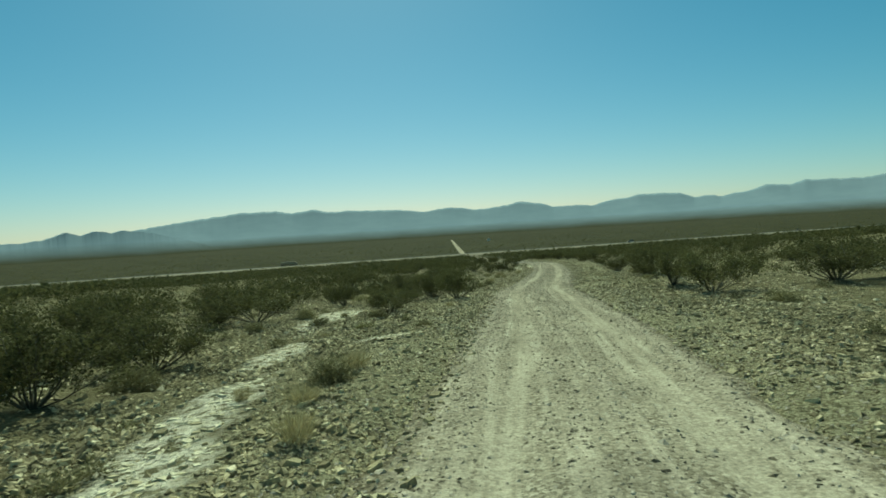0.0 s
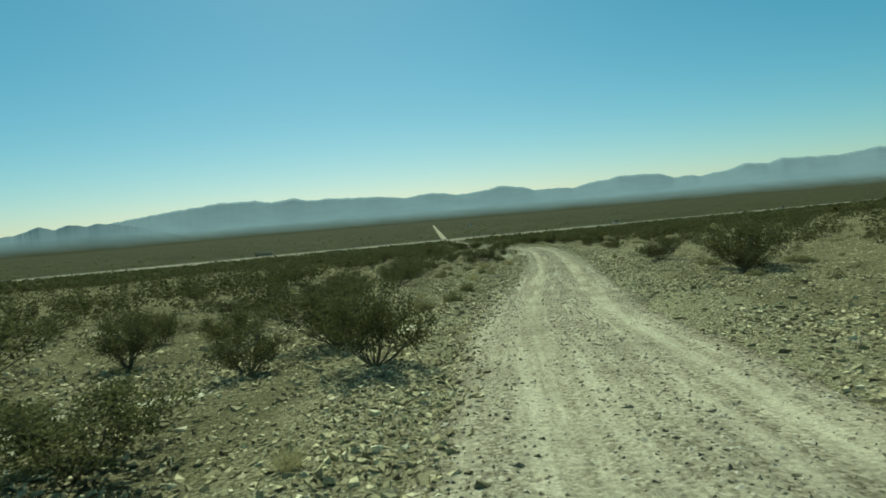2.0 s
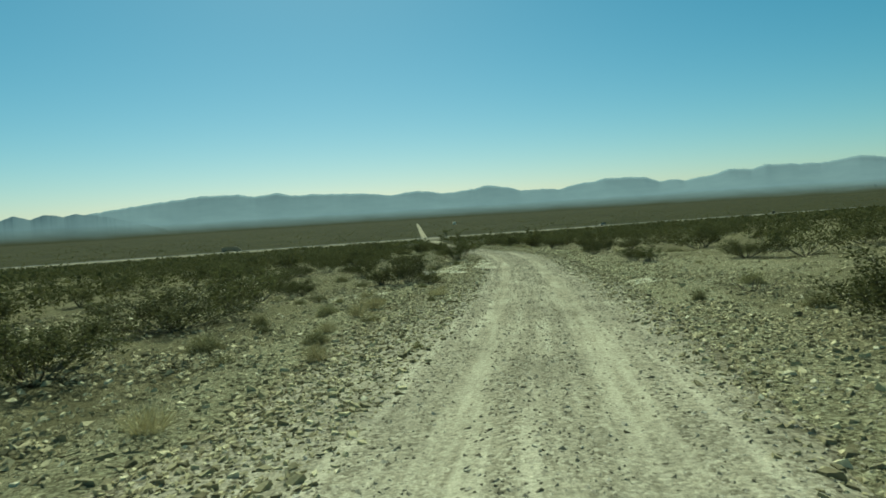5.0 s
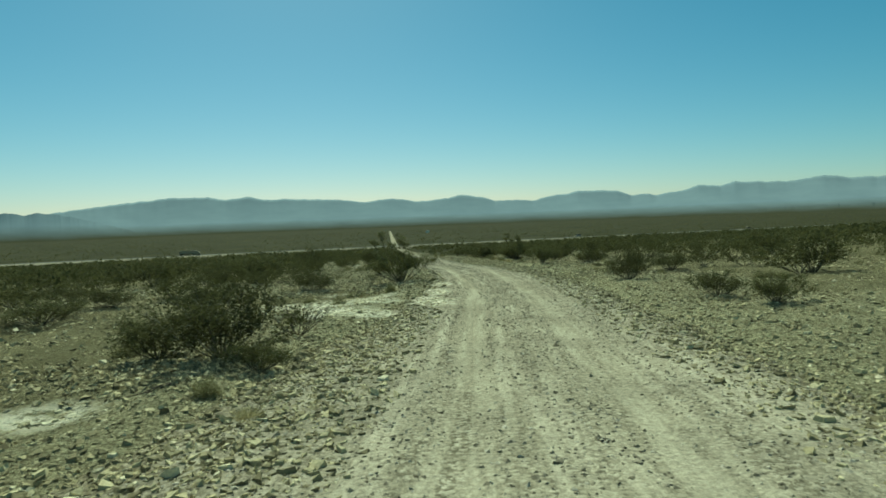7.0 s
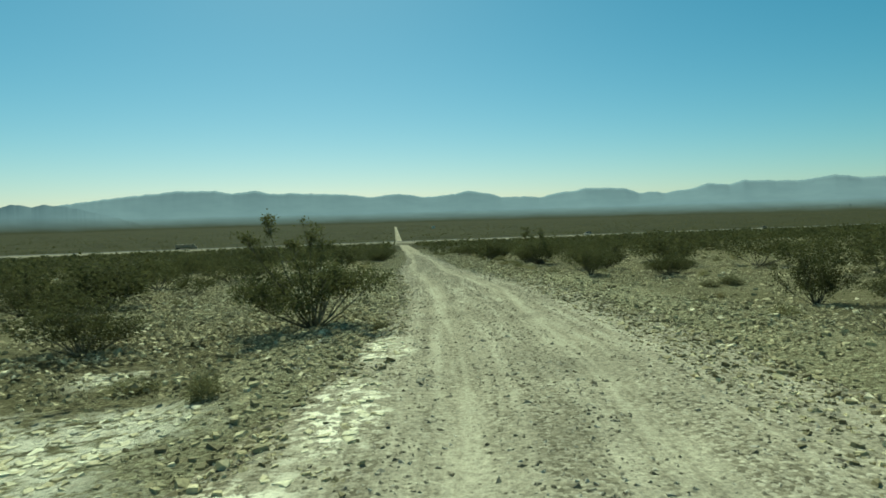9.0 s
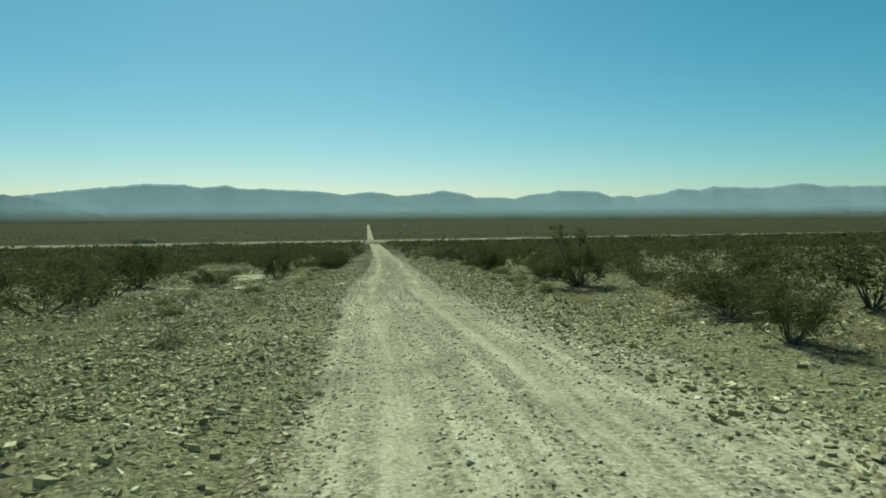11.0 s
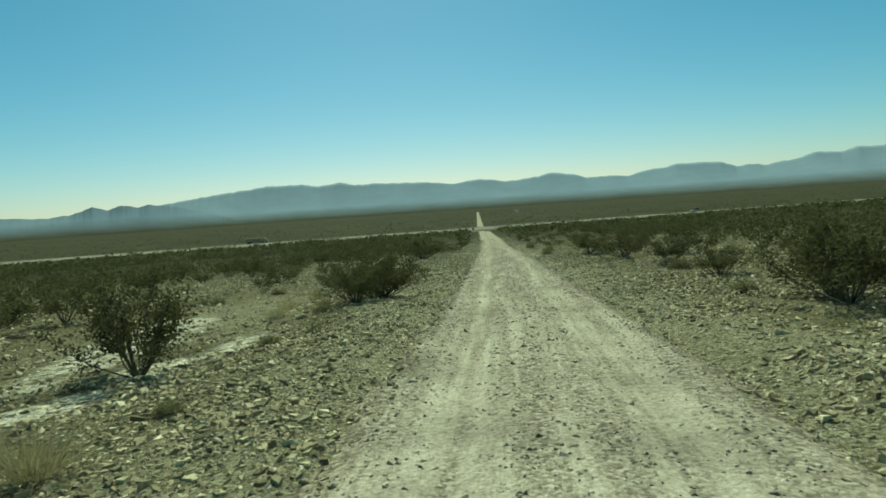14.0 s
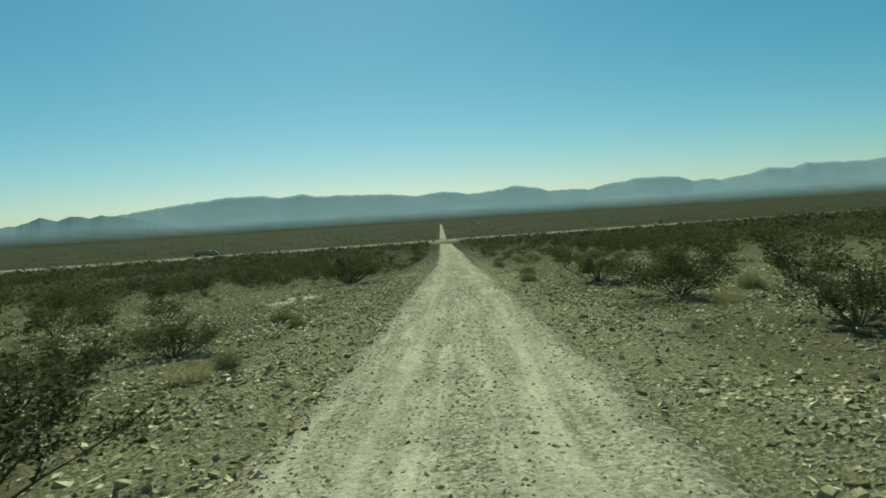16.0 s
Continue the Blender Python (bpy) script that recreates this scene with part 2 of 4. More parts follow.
# ---- the lie of the land ----
def value_noise(x, y, seed):
    """Smooth noise from 0 to 1 over a lattice of one metre."""
    xi, yi = np.floor(x).astype(np.int64), np.floor(y).astype(np.int64)
    fx, fy = x - xi, y - yi
    fx, fy = fx * fx * (3 - 2 * fx), fy * fy * (3 - 2 * fy)

    def h(i, j):
        n = (i * 374761393 + j * 668265263 + seed * 974634541) & 0xFFFFFFFF
        n = ((n ^ (n >> 13)) * 1274126177) & 0xFFFFFFFF
        return ((n ^ (n >> 16)) & 0xFFFF) / 65535.0

    a, b, c, e = h(xi, yi), h(xi + 1, yi), h(xi, yi + 1), h(xi + 1, yi + 1)
    return (a * (1 - fx) + b * fx) * (1 - fy) + (c * (1 - fx) + e * fx) * fy


LINE_Y = [-40, 0, 7, 14, 25, 33, 46, 52, 57, 62, 70, 83, 95, 111, 136, 170, 195, 470, 1700, 5000]
LINE_X = [-17, -11.4, -10.5, -9.6, -8.55, -7.0, -4.45, -3.35, -2.55, -1.8, -0.65, -0.15, -0.55, 0.1, 0.6, 1.1, 1.3, 0.8, 0.0, 0.0]
FALL_S = [-60, -30, 2.4, 22.0, 41.3, 60.7, 80.2, 95.2, 111, 139, 167, 290, 425, 460, 1500, 5000]
FALL_Z = [6.1, 5.2, 4.28, 3.58, 2.54, 1.8, 1.33, 0.68, 0.01, -1.16, -2.6, -5.8, -11.9, -11.9, -10.6, -8.0]
_y = np.arange(-100, 5200, 1.0)
_k = np.exp(-np.linspace(-2, 2, 13) ** 2)
_k /= _k.sum()
_line = np.convolve(np.interp(_y, LINE_Y, LINE_X), _k, "same")
_fall = np.convolve(np.interp(_y, FALL_S, FALL_Z), _k, "same")
HIGHWAY_SLANT, HIGHWAY_S = 0.20, 462.0


def line_x(y):
    """The middle of the track at y."""
    return np.interp(y, _y, _line)


WIDE_Y = [0, 20, 30, 40, 50, 60, 70, 80, 90, 100, 112, 130, 170]
WIDE_LEFT = [2.0, 2.0, 2.3, 3.3, 3.9, 3.4, 2.4, 1.9, 1.9, 1.9, 1.8, 1.9, 1.9]
WIDE_RIGHT = [1.8, 1.6, 1.6, 2.0, 2.8, 2.9, 2.9, 3.0, 2.8, 1.9, 1.6, 1.6, 1.6]


def half_width(u, y):
    """How far the packed surface reaches from the middle, on the side of u."""
    return np.where(u < 0, np.interp(y, WIDE_Y, WIDE_LEFT), np.interp(y, WIDE_Y, WIDE_RIGHT))


def out_by(u, y):
    """The distance from the middle, as if the track were everywhere 1.9 m wide on either side."""
    h = half_width(u, y)
    return np.where(np.abs(u) < h, np.abs(u) * 1.9 / h, np.abs(u) - h + 1.9)


def smooth(a, b, v):
    v = np.clip((v - a) / (b - a), 0, 1)
    return v * v * (3 - 2 * v)


def ground_z(x, y):
    x, y = np.asarray(x, float), np.asarray(y, float)
    u = x - line_x(y)
    s = y - HIGHWAY_SLANT * x
    z = np.interp(s, _y, _fall)
    out = out_by(u, y)
    off = smooth(1.9, 3.2, out)
    near = 1 - smooth(200, 420, s)
    z = z + off * near * (0.26 * (value_noise(x / 2.7, y / 2.7, 1) - 0.5) + 0.11 * (value_noise(x / 0.8, y / 0.8, 2) - 0.5))
    z = z + smooth(8, 60, np.abs(u)) * near * 1.1 * (value_noise(x / 23, y / 23, 3) - 0.5)
    z = z + 0.09 * near * np.exp(-((out - 2.75) / 0.5) ** 2) * (0.2 + value_noise(x / 1.7, y / 1.7, 4))
    z = z - 0.12 * near * smooth(3.5, 7.0, -u)
    return z


def track_z(x, y):
    u = x - line_x(y)
    ruts = np.exp(-((u + 0.85) / 0.22) ** 2) + np.exp(-((u - 0.8) / 0.24) ** 2)
    z = np.interp(y - HIGHWAY_SLANT * x, _y, _fall)
    z = z - 0.03 * ruts + 0.02 * np.exp(-(u / 0.4) ** 2) + 0.03 * (value_noise(x / 0.6, y / 0.9, 5) - 0.5) + 0.015 * (value_noise(x / 0.2, y / 0.25, 6) - 0.5)
    return z + 0.035 - 0.10 * smooth(1.55, 2.25, out_by(u, y) + 0.5 * (value_noise(x / 0.9, y / 1.4, 8) - 0.5))


CALICHE = [(-15.6, 12.2, 0.4, 1.6), (-15.0, 7.1, 0.4, 1.9), (-14.7, 4.9, 0.4, 1.2), (-13.3, 12.8, 0.6, 0.35), (-15.8, 20.0, 0.5, 1.6), (-16.1, 17.6, 0.45, 1.1), (-7.1, 69.6, 1.2, 0.9), (-5.7, 67.9, 1.5, 1.3), (-5.8, 65.6, 0.9, 0.7), (-6.0, 72.1, 0.5, 0.35),
           (-5.0, 69.4, 0.9, 1.0), (-5.0, 64.9, 0.7, 0.8), (-3.1, 66.6, 0.5, 1.2), (-2.75, 69.4, 0.35, 1.2), (-2.4, 72.2, 0.3, 0.8), (-5.0, 68.1, 0.6, 0.7), (-7.2, 101.6, 1.1, 0.5), (-8.6, 102.4, 1.0, 0.45), (-7.6, 110.0, 0.6, 2.4),
           (-5.6, 135.1, 0.6, 2.5), (-8.3, 113.2, 0.8, 1.3), (-5.9, 108.2, 0.5, 0.9), (0.3, 54.0, 0.45, 0.3), (0.05, 53.2, 0.3, 0.25), (-8.5, 57.5, 1.1, 0.28),
           (-6.5, 103.4, 0.5, 1.3), (-5.9, 105.7, 0.4, 1.0), (-5.8, 108.1, 0.5, 0.9), (-5.3, 109.9, 0.35, 1.0), (-2.5, 101.6, 0.2, 0.5), (-2.9, 100.2, 0.3, 0.35), (-21.8, 35.4, 0.8, 0.8), (-14.4, 22.4, 0.4, 0.3), (-11.7, 27.1, 0.3, 0.25), (-11.6, 26.5, 0.25, 0.3)]


SAND = [(4.5, 61.0, 4.0, 11.0), (-8.5, 57.2, 1.6, 1.2), (-12.0, 33.0, 1.6, 4.0), (-7.5, 114.0, 3.3, 6.0)]


def sand_at(x, y):
    """Open sandy ground with few stones."""
    bare = np.zeros_like(x)
    for cx, cy, rx, ry in SAND:
        bare = np.maximum(bare, 1 - smooth(0.6, 1.3, np.hypot((x - cx) / rx, (y - cy) / ry) + 0.5 * (value_noise(x / 1.6, y / 1.6, 12) - 0.5)))
    return bare


def caliche_at(x, y):
    pale = np.zeros_like(x)
    for cx, cy, rx, ry in CALICHE:
        r = np.hypot((x - cx) / rx, (y - cy) / ry)
        pale = np.maximum(pale, 1 - smooth(0.7, 1.5, r + 0.7 * (value_noise(x / 0.7, y / 0.5, 11) - 0.5)))
    return pale


def mesh_object(name, verts, faces, material, smooth_shade=False):
    me = bpy.data.meshes.new(name)
    me.from_pydata(np.asarray(verts).tolist() if not isinstance(verts, list) else verts, [], faces)
    me.materials.append(material)
    if smooth_shade:
        me.polygons.foreach_set("use_smooth", np.ones(len(me.polygons), bool))
    return new(name, me)


def grid_faces(rows, cols):
    i = np.arange((rows - 1) * cols).reshape(rows - 1, cols)[:, :-1].ravel()
    return np.stack([i, i + 1, i + cols + 1, i + cols], 1).tolist()


def spread(fine, step, reach, growth):
    """Distances from 0: even steps as far as fine, then ever longer ones out to reach."""
    out = list(np.arange(0, fine, step))
    while out[-1] < reach:
        step *= growth
        out.append(out[-1] + step)
    out[-1] = reach
    return out


def attribute(ob, name, values):
    a = ob.data.attributes.new(name, "FLOAT", "POINT")
    a.data.foreach_set("value", np.asarray(values, np.float32))


def build_ground():
    half = spread(9.0, 0.25, 4600.0, 1.13)
    us = np.array([-v for v in half[:0:-1]] + half)
    ys = np.array([-v for v in spread(2.0, 0.5, 600.0, 1.3)[:0:-1]] + spread(150.0, 0.38, 4620.0, 1.04))
    yy, uu = np.meshgrid(ys, us, indexing="ij")
    xx = uu + line_x(yy)
    zz = ground_z(xx, yy)
    zz = zz - 0.09 * (1 - smooth(1.3, 2.1, out_by(uu, yy)))
    ob = mesh_object("ground", np.stack([xx, yy, zz], -1).reshape(-1, 3), grid_faces(len(ys), len(us)), SOIL, True)
    attribute(ob, "caliche", caliche_at(xx, yy).ravel())
    attribute(ob, "verge", np.maximum(1 - smooth(1.8, 5.0, out_by(uu, yy)), 0.5 * sand_at(xx, yy)).ravel())
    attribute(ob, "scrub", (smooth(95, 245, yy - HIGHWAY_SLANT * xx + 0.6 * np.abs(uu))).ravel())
    return tagged(ob, "stony tan desert ground with pale caliche patches and scrub", "ground", kind="structure")


def build_track(name, y0, y1, dy, label):
    ys = np.arange(y0, y1, dy)
    yy, share = np.meshgrid(ys, np.arange(-17, 18) / 17.0, indexing="ij")
    uu = share * (half_width(share, yy) + 0.5)
    xx = uu + line_x(yy)
    zz = track_z(xx, yy)
    ob = mesh_object(name, np.stack([xx, yy, zz], -1).reshape(-1, 3), grid_faces(len(ys), 35), TRACK, True)
    attribute(ob, "across", uu.ravel())
    attribute(ob, "along", yy.ravel())
    attribute(ob, "edge", smooth(1.1, 2.4, out_by(uu, yy)).ravel())
    attribute(ob, "caliche", caliche_at(xx, yy).ravel())
    attribute(ob, "wheel", (np.exp(-((uu + 0.85) / 0.3) ** 2) + np.exp(-((uu - 0.8) / 0.33) ** 2)).ravel())
    return tagged(ob, label, "dirt road", kind="structure")


build_ground()
build_track("dirt_road", -12.0, 150.0, 0.25, "pale rutted dirt and gravel track across the desert")
build_track("dirt_road_lower", 149.75, 452.0, 1.5, "pale dirt track running down to the highway")


def build_far_road():
    ys = np.arange(472.0, 1500.0, 12.0)
    us = np.array([-2.7, -2.1, 0, 2.1, 2.7])
    yy, uu = np.meshgrid(ys, us, indexing="ij")
    xx = uu + line_x(yy)
    zz = np.interp(yy - HIGHWAY_SLANT * xx, _y, _fall) + np.array([-0.5, 0.25, 0.35, 0.25, -0.5])
    ob = mesh_object("dirt_road_beyond", np.stack([xx, yy, zz], -1).reshape(-1, 3), grid_faces(len(ys), len(us)), TRACK, True)
    attribute(ob, "across", uu.ravel())
    attribute(ob, "along", yy.ravel())
    attribute(ob, "wheel", np.full(xx.size, 0.6))
    tagged(ob, "straight pale dirt road on the far side of the highway", "dirt road", kind="structure")


build_far_road()


def build_highway():
    """A two-lane road on a low gravel bank, slanting across the valley."""
    w = Vector((1, HIGHWAY_SLANT, 0)).normalized()
    n = Vector((-w.y, w.x, 0))
    run = np.arange(-1800, 2600, 25.0)
    top = -10.25
    holder = tagged(new("highway"), "two-lane asphalt highway on a low pale gravel bank", "highway", kind="structure")
    for name, material, shape in (("gravel_bank", VERGE, [(-17.0, -1.7), (-15.0, -0.6), (-6.5, 0.0), (6.5, 0.0), (12.0, -1.8)]), ("asphalt", ASPHALT, [(-4.6, 0.0), (-4.5, 0.08), (0, 0.14), (4.5, 0.08), (4.6, 0.0)])):
        verts = []
        for r in run:
            p = Vector((0, HIGHWAY_S, top)) + w * float(r)
            for across, up in shape:
                verts.append(tuple(p + n * across + Vector((0, 0, up))))
        ob = mesh_object(name, verts, grid_faces(len(run), len(shape)), material)
        ob.parent = holder


build_highway()


def build_bank():
    """A low broken bank of pale gravel that runs along before the highway."""
    w = Vector((1, HIGHWAY_SLANT, 0)).normalized()
    n = Vector((-w.y, w.x, 0))
    verts, faces = [], []
    for k in range(150):
        r = -330 + 4.4 * k
        size = float(value_noise(np.array(r / 9.0), np.array(0.5), 41))
        p = Vector((0, HIGHWAY_S - 62.0, 0)) + w * r
        if size < 0.42 or abs(p.x - 0.9) < 7:
            continue
        at = len(verts)
        for a in (-2.6, 2.6):
            for across, up in ((-2.0, -0.4), (-0.7, 1.0 + 0.9 * size), (0.7, 1.0 + 0.8 * size), (2.0, -0.4)):
                q = p + w * (a * (1 if abs(across) > 1 else 0.6)) + n * across
                verts.append((q.x, q.y, float(ground_z(q.x, q.y)) + up))
        faces += [(at + j, at + j + 1, at + j + 5, at + j + 4) for j in range(3)] + [(at, at + 1, at + 2, at + 3), (at + 7, at + 6, at + 5, at + 4)]
    tagged(mesh_object("gravel_bank", verts, faces, VERGE), "low broken bank of pale gravel before the highway", "bank", kind="structure")


build_bank()

RIDGE = [(-50, 95), (-43, 130), (-38.4, 121), (-35.7, 111), (-34.3, 126), (-32.8, 166), (-31.7, 140), (-30.8, 168), (-29.6, 153), (-28.7, 165), (-28.1, 154), (-25.4, 190), (-19.1, 249), (-15.9, 250), (-14.5, 230),
         (-12.5, 251), (-11.2, 224), (-8.8, 226), (-4.7, 212), (-1.9, 184), (-0.3, 204), (1.1, 203), (2.9, 176), (5.8, 194), (6.9, 218), (9.2, 186), (10.2, 159), (12.8, 160), (13.6, 146), (15.5, 184), (16.7, 186),
         (17.9, 208), (21.2, 197), (22.5, 155), (23.5, 164), (24.6, 150), (27.2, 179), (28.1, 207), (29.8, 190), (30.9, 215), (34.8, 195), (36.1, 208), (37.5, 221), (39.4, 195), (42.5, 190), (44.8, 172), (46.2, 166), (47.1, 192), (60, 150)]


def build_mountains(name, r0, r1, high, material, label):
    """Bare mountains round the valley: a crest, spurs and gullies, and a fan at their foot."""
    az = np.arange(-58, 62, 0.16)
    crest = np.interp(az, [a for a, _ in RIDGE], [h for _, h in RIDGE]) * high(az)
    crest = crest + 5 * (value_noise(az * 2.2, az * 0 + 3, 21) - 0.5) + 4 * (value_noise(az * 6, az * 0 + 9, 22) - 0.5) + 1.5 * (value_noise(az * 15, az * 0 + 5, 25) - 0.5)
    broad = np.convolve(np.pad(crest, 40, mode="edge"), np.hanning(81) / np.hanning(81).sum(), "valid")
    rs = np.concatenate([np.linspace(r0, r1, 26), [r1 + 40, r1 + 120]])
    verts = []
    for r in rs:
        f = np.clip((r - r0) / (r1 - r0), 0, 1)
        spur = 0.5 * value_noise(az * 0.35 + r / 900, az * 0 + r / 700, 23) + 0.12 * value_noise(az * 0.9 + r / 500, az * 0 + r / 450, 24)
        body = f ** 1.5 * (1 - (1 - f) * 0.9 * spur)
        if r > r1:
            body = 1 - (r - r1) / 110
        here = broad + (crest - broad) * f ** 3
        z = -14 + (here + 14) * body
        a = np.radians(az)
        verts.append(np.stack([np.sin(a) * r, 60 + np.cos(a) * r, z], 1))
    ob = mesh_object(name, np.concatenate(verts), grid_faces(len(rs), len(az)), material, material == RANGE)
    tagged(ob, label, "mountains", kind="structure")


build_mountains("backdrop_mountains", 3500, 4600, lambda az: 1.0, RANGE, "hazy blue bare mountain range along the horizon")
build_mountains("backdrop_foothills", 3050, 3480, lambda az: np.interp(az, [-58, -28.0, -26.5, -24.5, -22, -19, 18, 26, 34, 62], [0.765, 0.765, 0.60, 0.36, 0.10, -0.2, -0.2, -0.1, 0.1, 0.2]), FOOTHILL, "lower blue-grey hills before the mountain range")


# ---- plants ----
def blades(points, ways, length, width, r, curl=0.0, whole=False):
    """Small leaf blades at the points and along the ways: slivers, or lozenges where whole."""
    side = np.cross(ways, r.normal(size=ways.shape))
    side /= np.linalg.norm(side, axis=1)[:, None] + 1e-9
    length, width = np.broadcast_to(length, len(points))[:, None], np.broadcast_to(width, len(points))[:, None]
    tip = points + ways * length + np.array([0, 0, -1]) * curl * length
    mid = points + ways * length * 0.5
    if not whole:
        verts = np.stack([points - side * width / 2, points + side * width / 2, tip], 1).reshape(-1, 3)
        return verts, np.arange(len(points) * 3).reshape(-1, 3).tolist()
    verts = np.stack([points, mid + side * width / 2, tip, mid - side * width / 2], 1).reshape(-1, 3)
    i = np.arange(len(points)) * 4
    return verts, np.stack([i, i + 1, i + 2, i + 3], 1).tolist()


def stick(path, radius, sides=4):
    """A tapering twig along a path, closed at its tip."""
    path = np.asarray(path)
    n = len(path)
    verts, faces = [], []
    for k, p in enumerate(path):
        way = path[min(k + 1, n - 1)] - path[max(k - 1, 0)]
        way = way / (np.linalg.norm(way) + 1e-9)
        a = np.cross(way, [0.3, 0.9, 0.1])
        a /= np.linalg.norm(a) + 1e-9
        b = np.cross(way, a)
        rad = radius * (1 - 0.8 * k / (n - 1))
        for j in range(sides):
            w = 2 * math.pi * j / sides
            verts.append(p + rad * (math.cos(w) * a + math.sin(w) * b))
    for k in range(n - 1):
        for j in range(sides):
            faces.append((k * sides + j, k * sides + (j + 1) % sides, (k + 1) * sides + (j + 1) % sides, (k + 1) * sides + j))
    return verts, faces


def join(pieces):
    verts, faces, at = [], [], 0
    for v, f in pieces:
        verts.extend(v)
        faces.extend([tuple(at + i for i in q) for q in f])
        at += len(v)
    return verts, faces


def creosote_meshes(seed, stems, leaves, leaf, sprigs=(), bare=0.3):
    """A creosote bush one metre high and about one wide: bare crooked stems from one crown, leafy towards their ends."""
    r = np.random.default_rng(seed)
    wood, spots, ways = [], [], []
    for k in range(stems):
        a = 2 * math.pi * (k + r.uniform(-0.4, 0.4)) / stems
        lean = r.uniform(0.2, 1.1)
        high = r.uniform(0.7, 1.0) * (1.05 - 0.45 * lean)
        pts = []
        for q in np.linspace(0, 1, 6):
            out = 0.03 + 0.62 * lean * q ** 0.8
            pts.append([math.cos(a) * out + r.normal(0, 0.034) * q, math.sin(a) * out + r.normal(0, 0.034) * q, high * q])
        pts = np.array(pts)
        wood.append(stick(pts, r.uniform(0.008, 0.014), 4 if leaf < 0.05 else 3))
        for _ in range(7):
            q = r.uniform(bare, 0.97)
            base = np.array([np.interp(q, np.linspace(0, 1, 6), pts[:, c]) for c in range(3)])
            way = np.array([math.cos(a) * 0.5, math.sin(a) * 0.5, 0.8]) + r.normal(0, 0.55, 3)
            way[2] = abs(way[2]) * 0.8
            way /= np.linalg.norm(way)
            twig = base + way * r.uniform(0.1, 0.28) * np.linspace(0, 1, 3)[:, None] + np.array([0, 0, 0.03]) * (np.linspace(0, 1, 3) ** 2)[:, None]
            if leaf < 0.05:
                wood.append(stick(twig, 0.005, 3))
            m = leaves // (stems * 7)
            at = r.uniform(0.25, 1.05, m) ** 0.8
            spots.append(twig[0] + (twig[-1] - twig[0]) * at[:, None] + r.normal(0, 0.05, (m, 3)))
            ways.append(way * 0.5 + r.normal(0, 0.7, (m, 3)))
    for tip in sprigs:      # long single stems with a clump of leaves at the end
        q = np.linspace(0, 1, 7)[:, None]
        pts = np.array(tip) * np.concatenate([q ** 0.9, q ** 0.9, q], 1) + r.normal(0, 0.012, (7, 3)) * q
        wood.append(stick(pts, 0.012, 4))
        for _ in range(9):
            base = pts[-1] * r.uniform(0.84, 1.0) + r.normal(0, 0.05, 3)
            wood.append(stick(np.stack([pts[-2], (pts[-2] + base) / 2 + r.normal(0, 0.01, 3), base]), 0.005, 3))
            spots.append(base + r.normal(0, 0.028, (26, 3)))
            ways.append(r.normal(0, 0.7, (26, 3)) + np.array([0, 0, 0.3]))
    spots, ways = np.concatenate(spots), np.concatenate(ways)
    spots[:, 2] = np.abs(spots[:, 2])
    ways /= np.linalg.norm(ways, axis=1)[:, None] + 1e-9
    return join(wood), blades(spots, ways, leaf * r.uniform(0.7, 1.3, len(spots)), leaf * 0.6 * r.uniform(0.7, 1.3, len(spots)), r)


def thing_mesh(name, data, material):
    me = bpy.data.meshes.new(name)
    v, f = data
    me.from_pydata(np.asarray(v).tolist(), [], f)
    me.materials.append(material)
    return me


CREOSOTE = []
for s in range(4):
    wood, leaf = creosote_meshes(50 + s, 18, 5400, 0.036)
    CREOSOTE.append((thing_mesh("wood", wood, STEM), thing_mesh("foliage", leaf, LEAF)))
SPRIGGED = [thing_mesh(n, m, k) for n, m, k in zip(("wood", "foliage"), creosote_meshes(71, 20, 7600, 0.034, [(-0.45, -0.03, 1.40), (0.0, -0.05, 1.22), (-0.59, -0.2, 1.16), (0.12, 0.1, 1.15), (-0.2, 0.1, 1.1)], 0.5), (STEM, LEAF))]
THIN = []
for s in range(3):
    wood, leaf = creosote_meshes(80 + s, 10, 1150, 0.058)
    THIN.append((thing_mesh("wood", wood, STEM), thing_mesh("foliage", leaf, LEAF)))


def dome_mesh(seed, count, width):
    """A low rounded shrub of fine short twigs, one metre across and high, with gaps between them."""
    r = np.random.default_rng(seed)
    way = r.normal(size=(count, 3))
    way[:, 2] = np.abs(way[:, 2])
    way /= np.linalg.norm(way, axis=1)[:, None]
    lump = 0.9 + 0.22 * np.sin(way[:, 0] * 5 + seed) * np.cos(way[:, 1] * 6)
    start = way * (r.uniform(0.15, 1.0, count) ** 0.6 * lump)[:, None] * np.array([0.46, 0.46, 0.82])
    aim = way + r.normal(0, 0.55, way.shape) + np.array([0, 0, 0.35])
    aim /= np.linalg.norm(aim, axis=1)[:, None]
    start[:, 2] = np.maximum(start[:, 2] - 0.05, 0.0)
    return blades(start, aim, r.uniform(0.07, 0.15, count), width * r.uniform(0.6, 1.4, count), r)


def tuft_mesh(seed, count):
    """A tuft of dry stalks that spring from one root and bend outwards."""
    r = np.random.default_rng(seed)
    a, out = r.uniform(0, 2 * math.pi, count), r.uniform(0, 1, count) ** 0.7
    root = np.stack([np.cos(a), np.sin(a), 0 * a], 1) * (out * 0.22)[:, None]
    aim = np.stack([np.cos(a) * out * 0.55, np.sin(a) * out * 0.55, 0 * a + 1], 1) + r.normal(0, 0.16, (count, 3))
    aim /= np.linalg.norm(aim, axis=1)[:, None]
    root = root + aim * r.uniform(0, 0.5, count)[:, None]
    return blades(root, aim, r.uniform(0.25, 0.5, count), r.uniform(0.005, 0.011, count), r, 0.05)


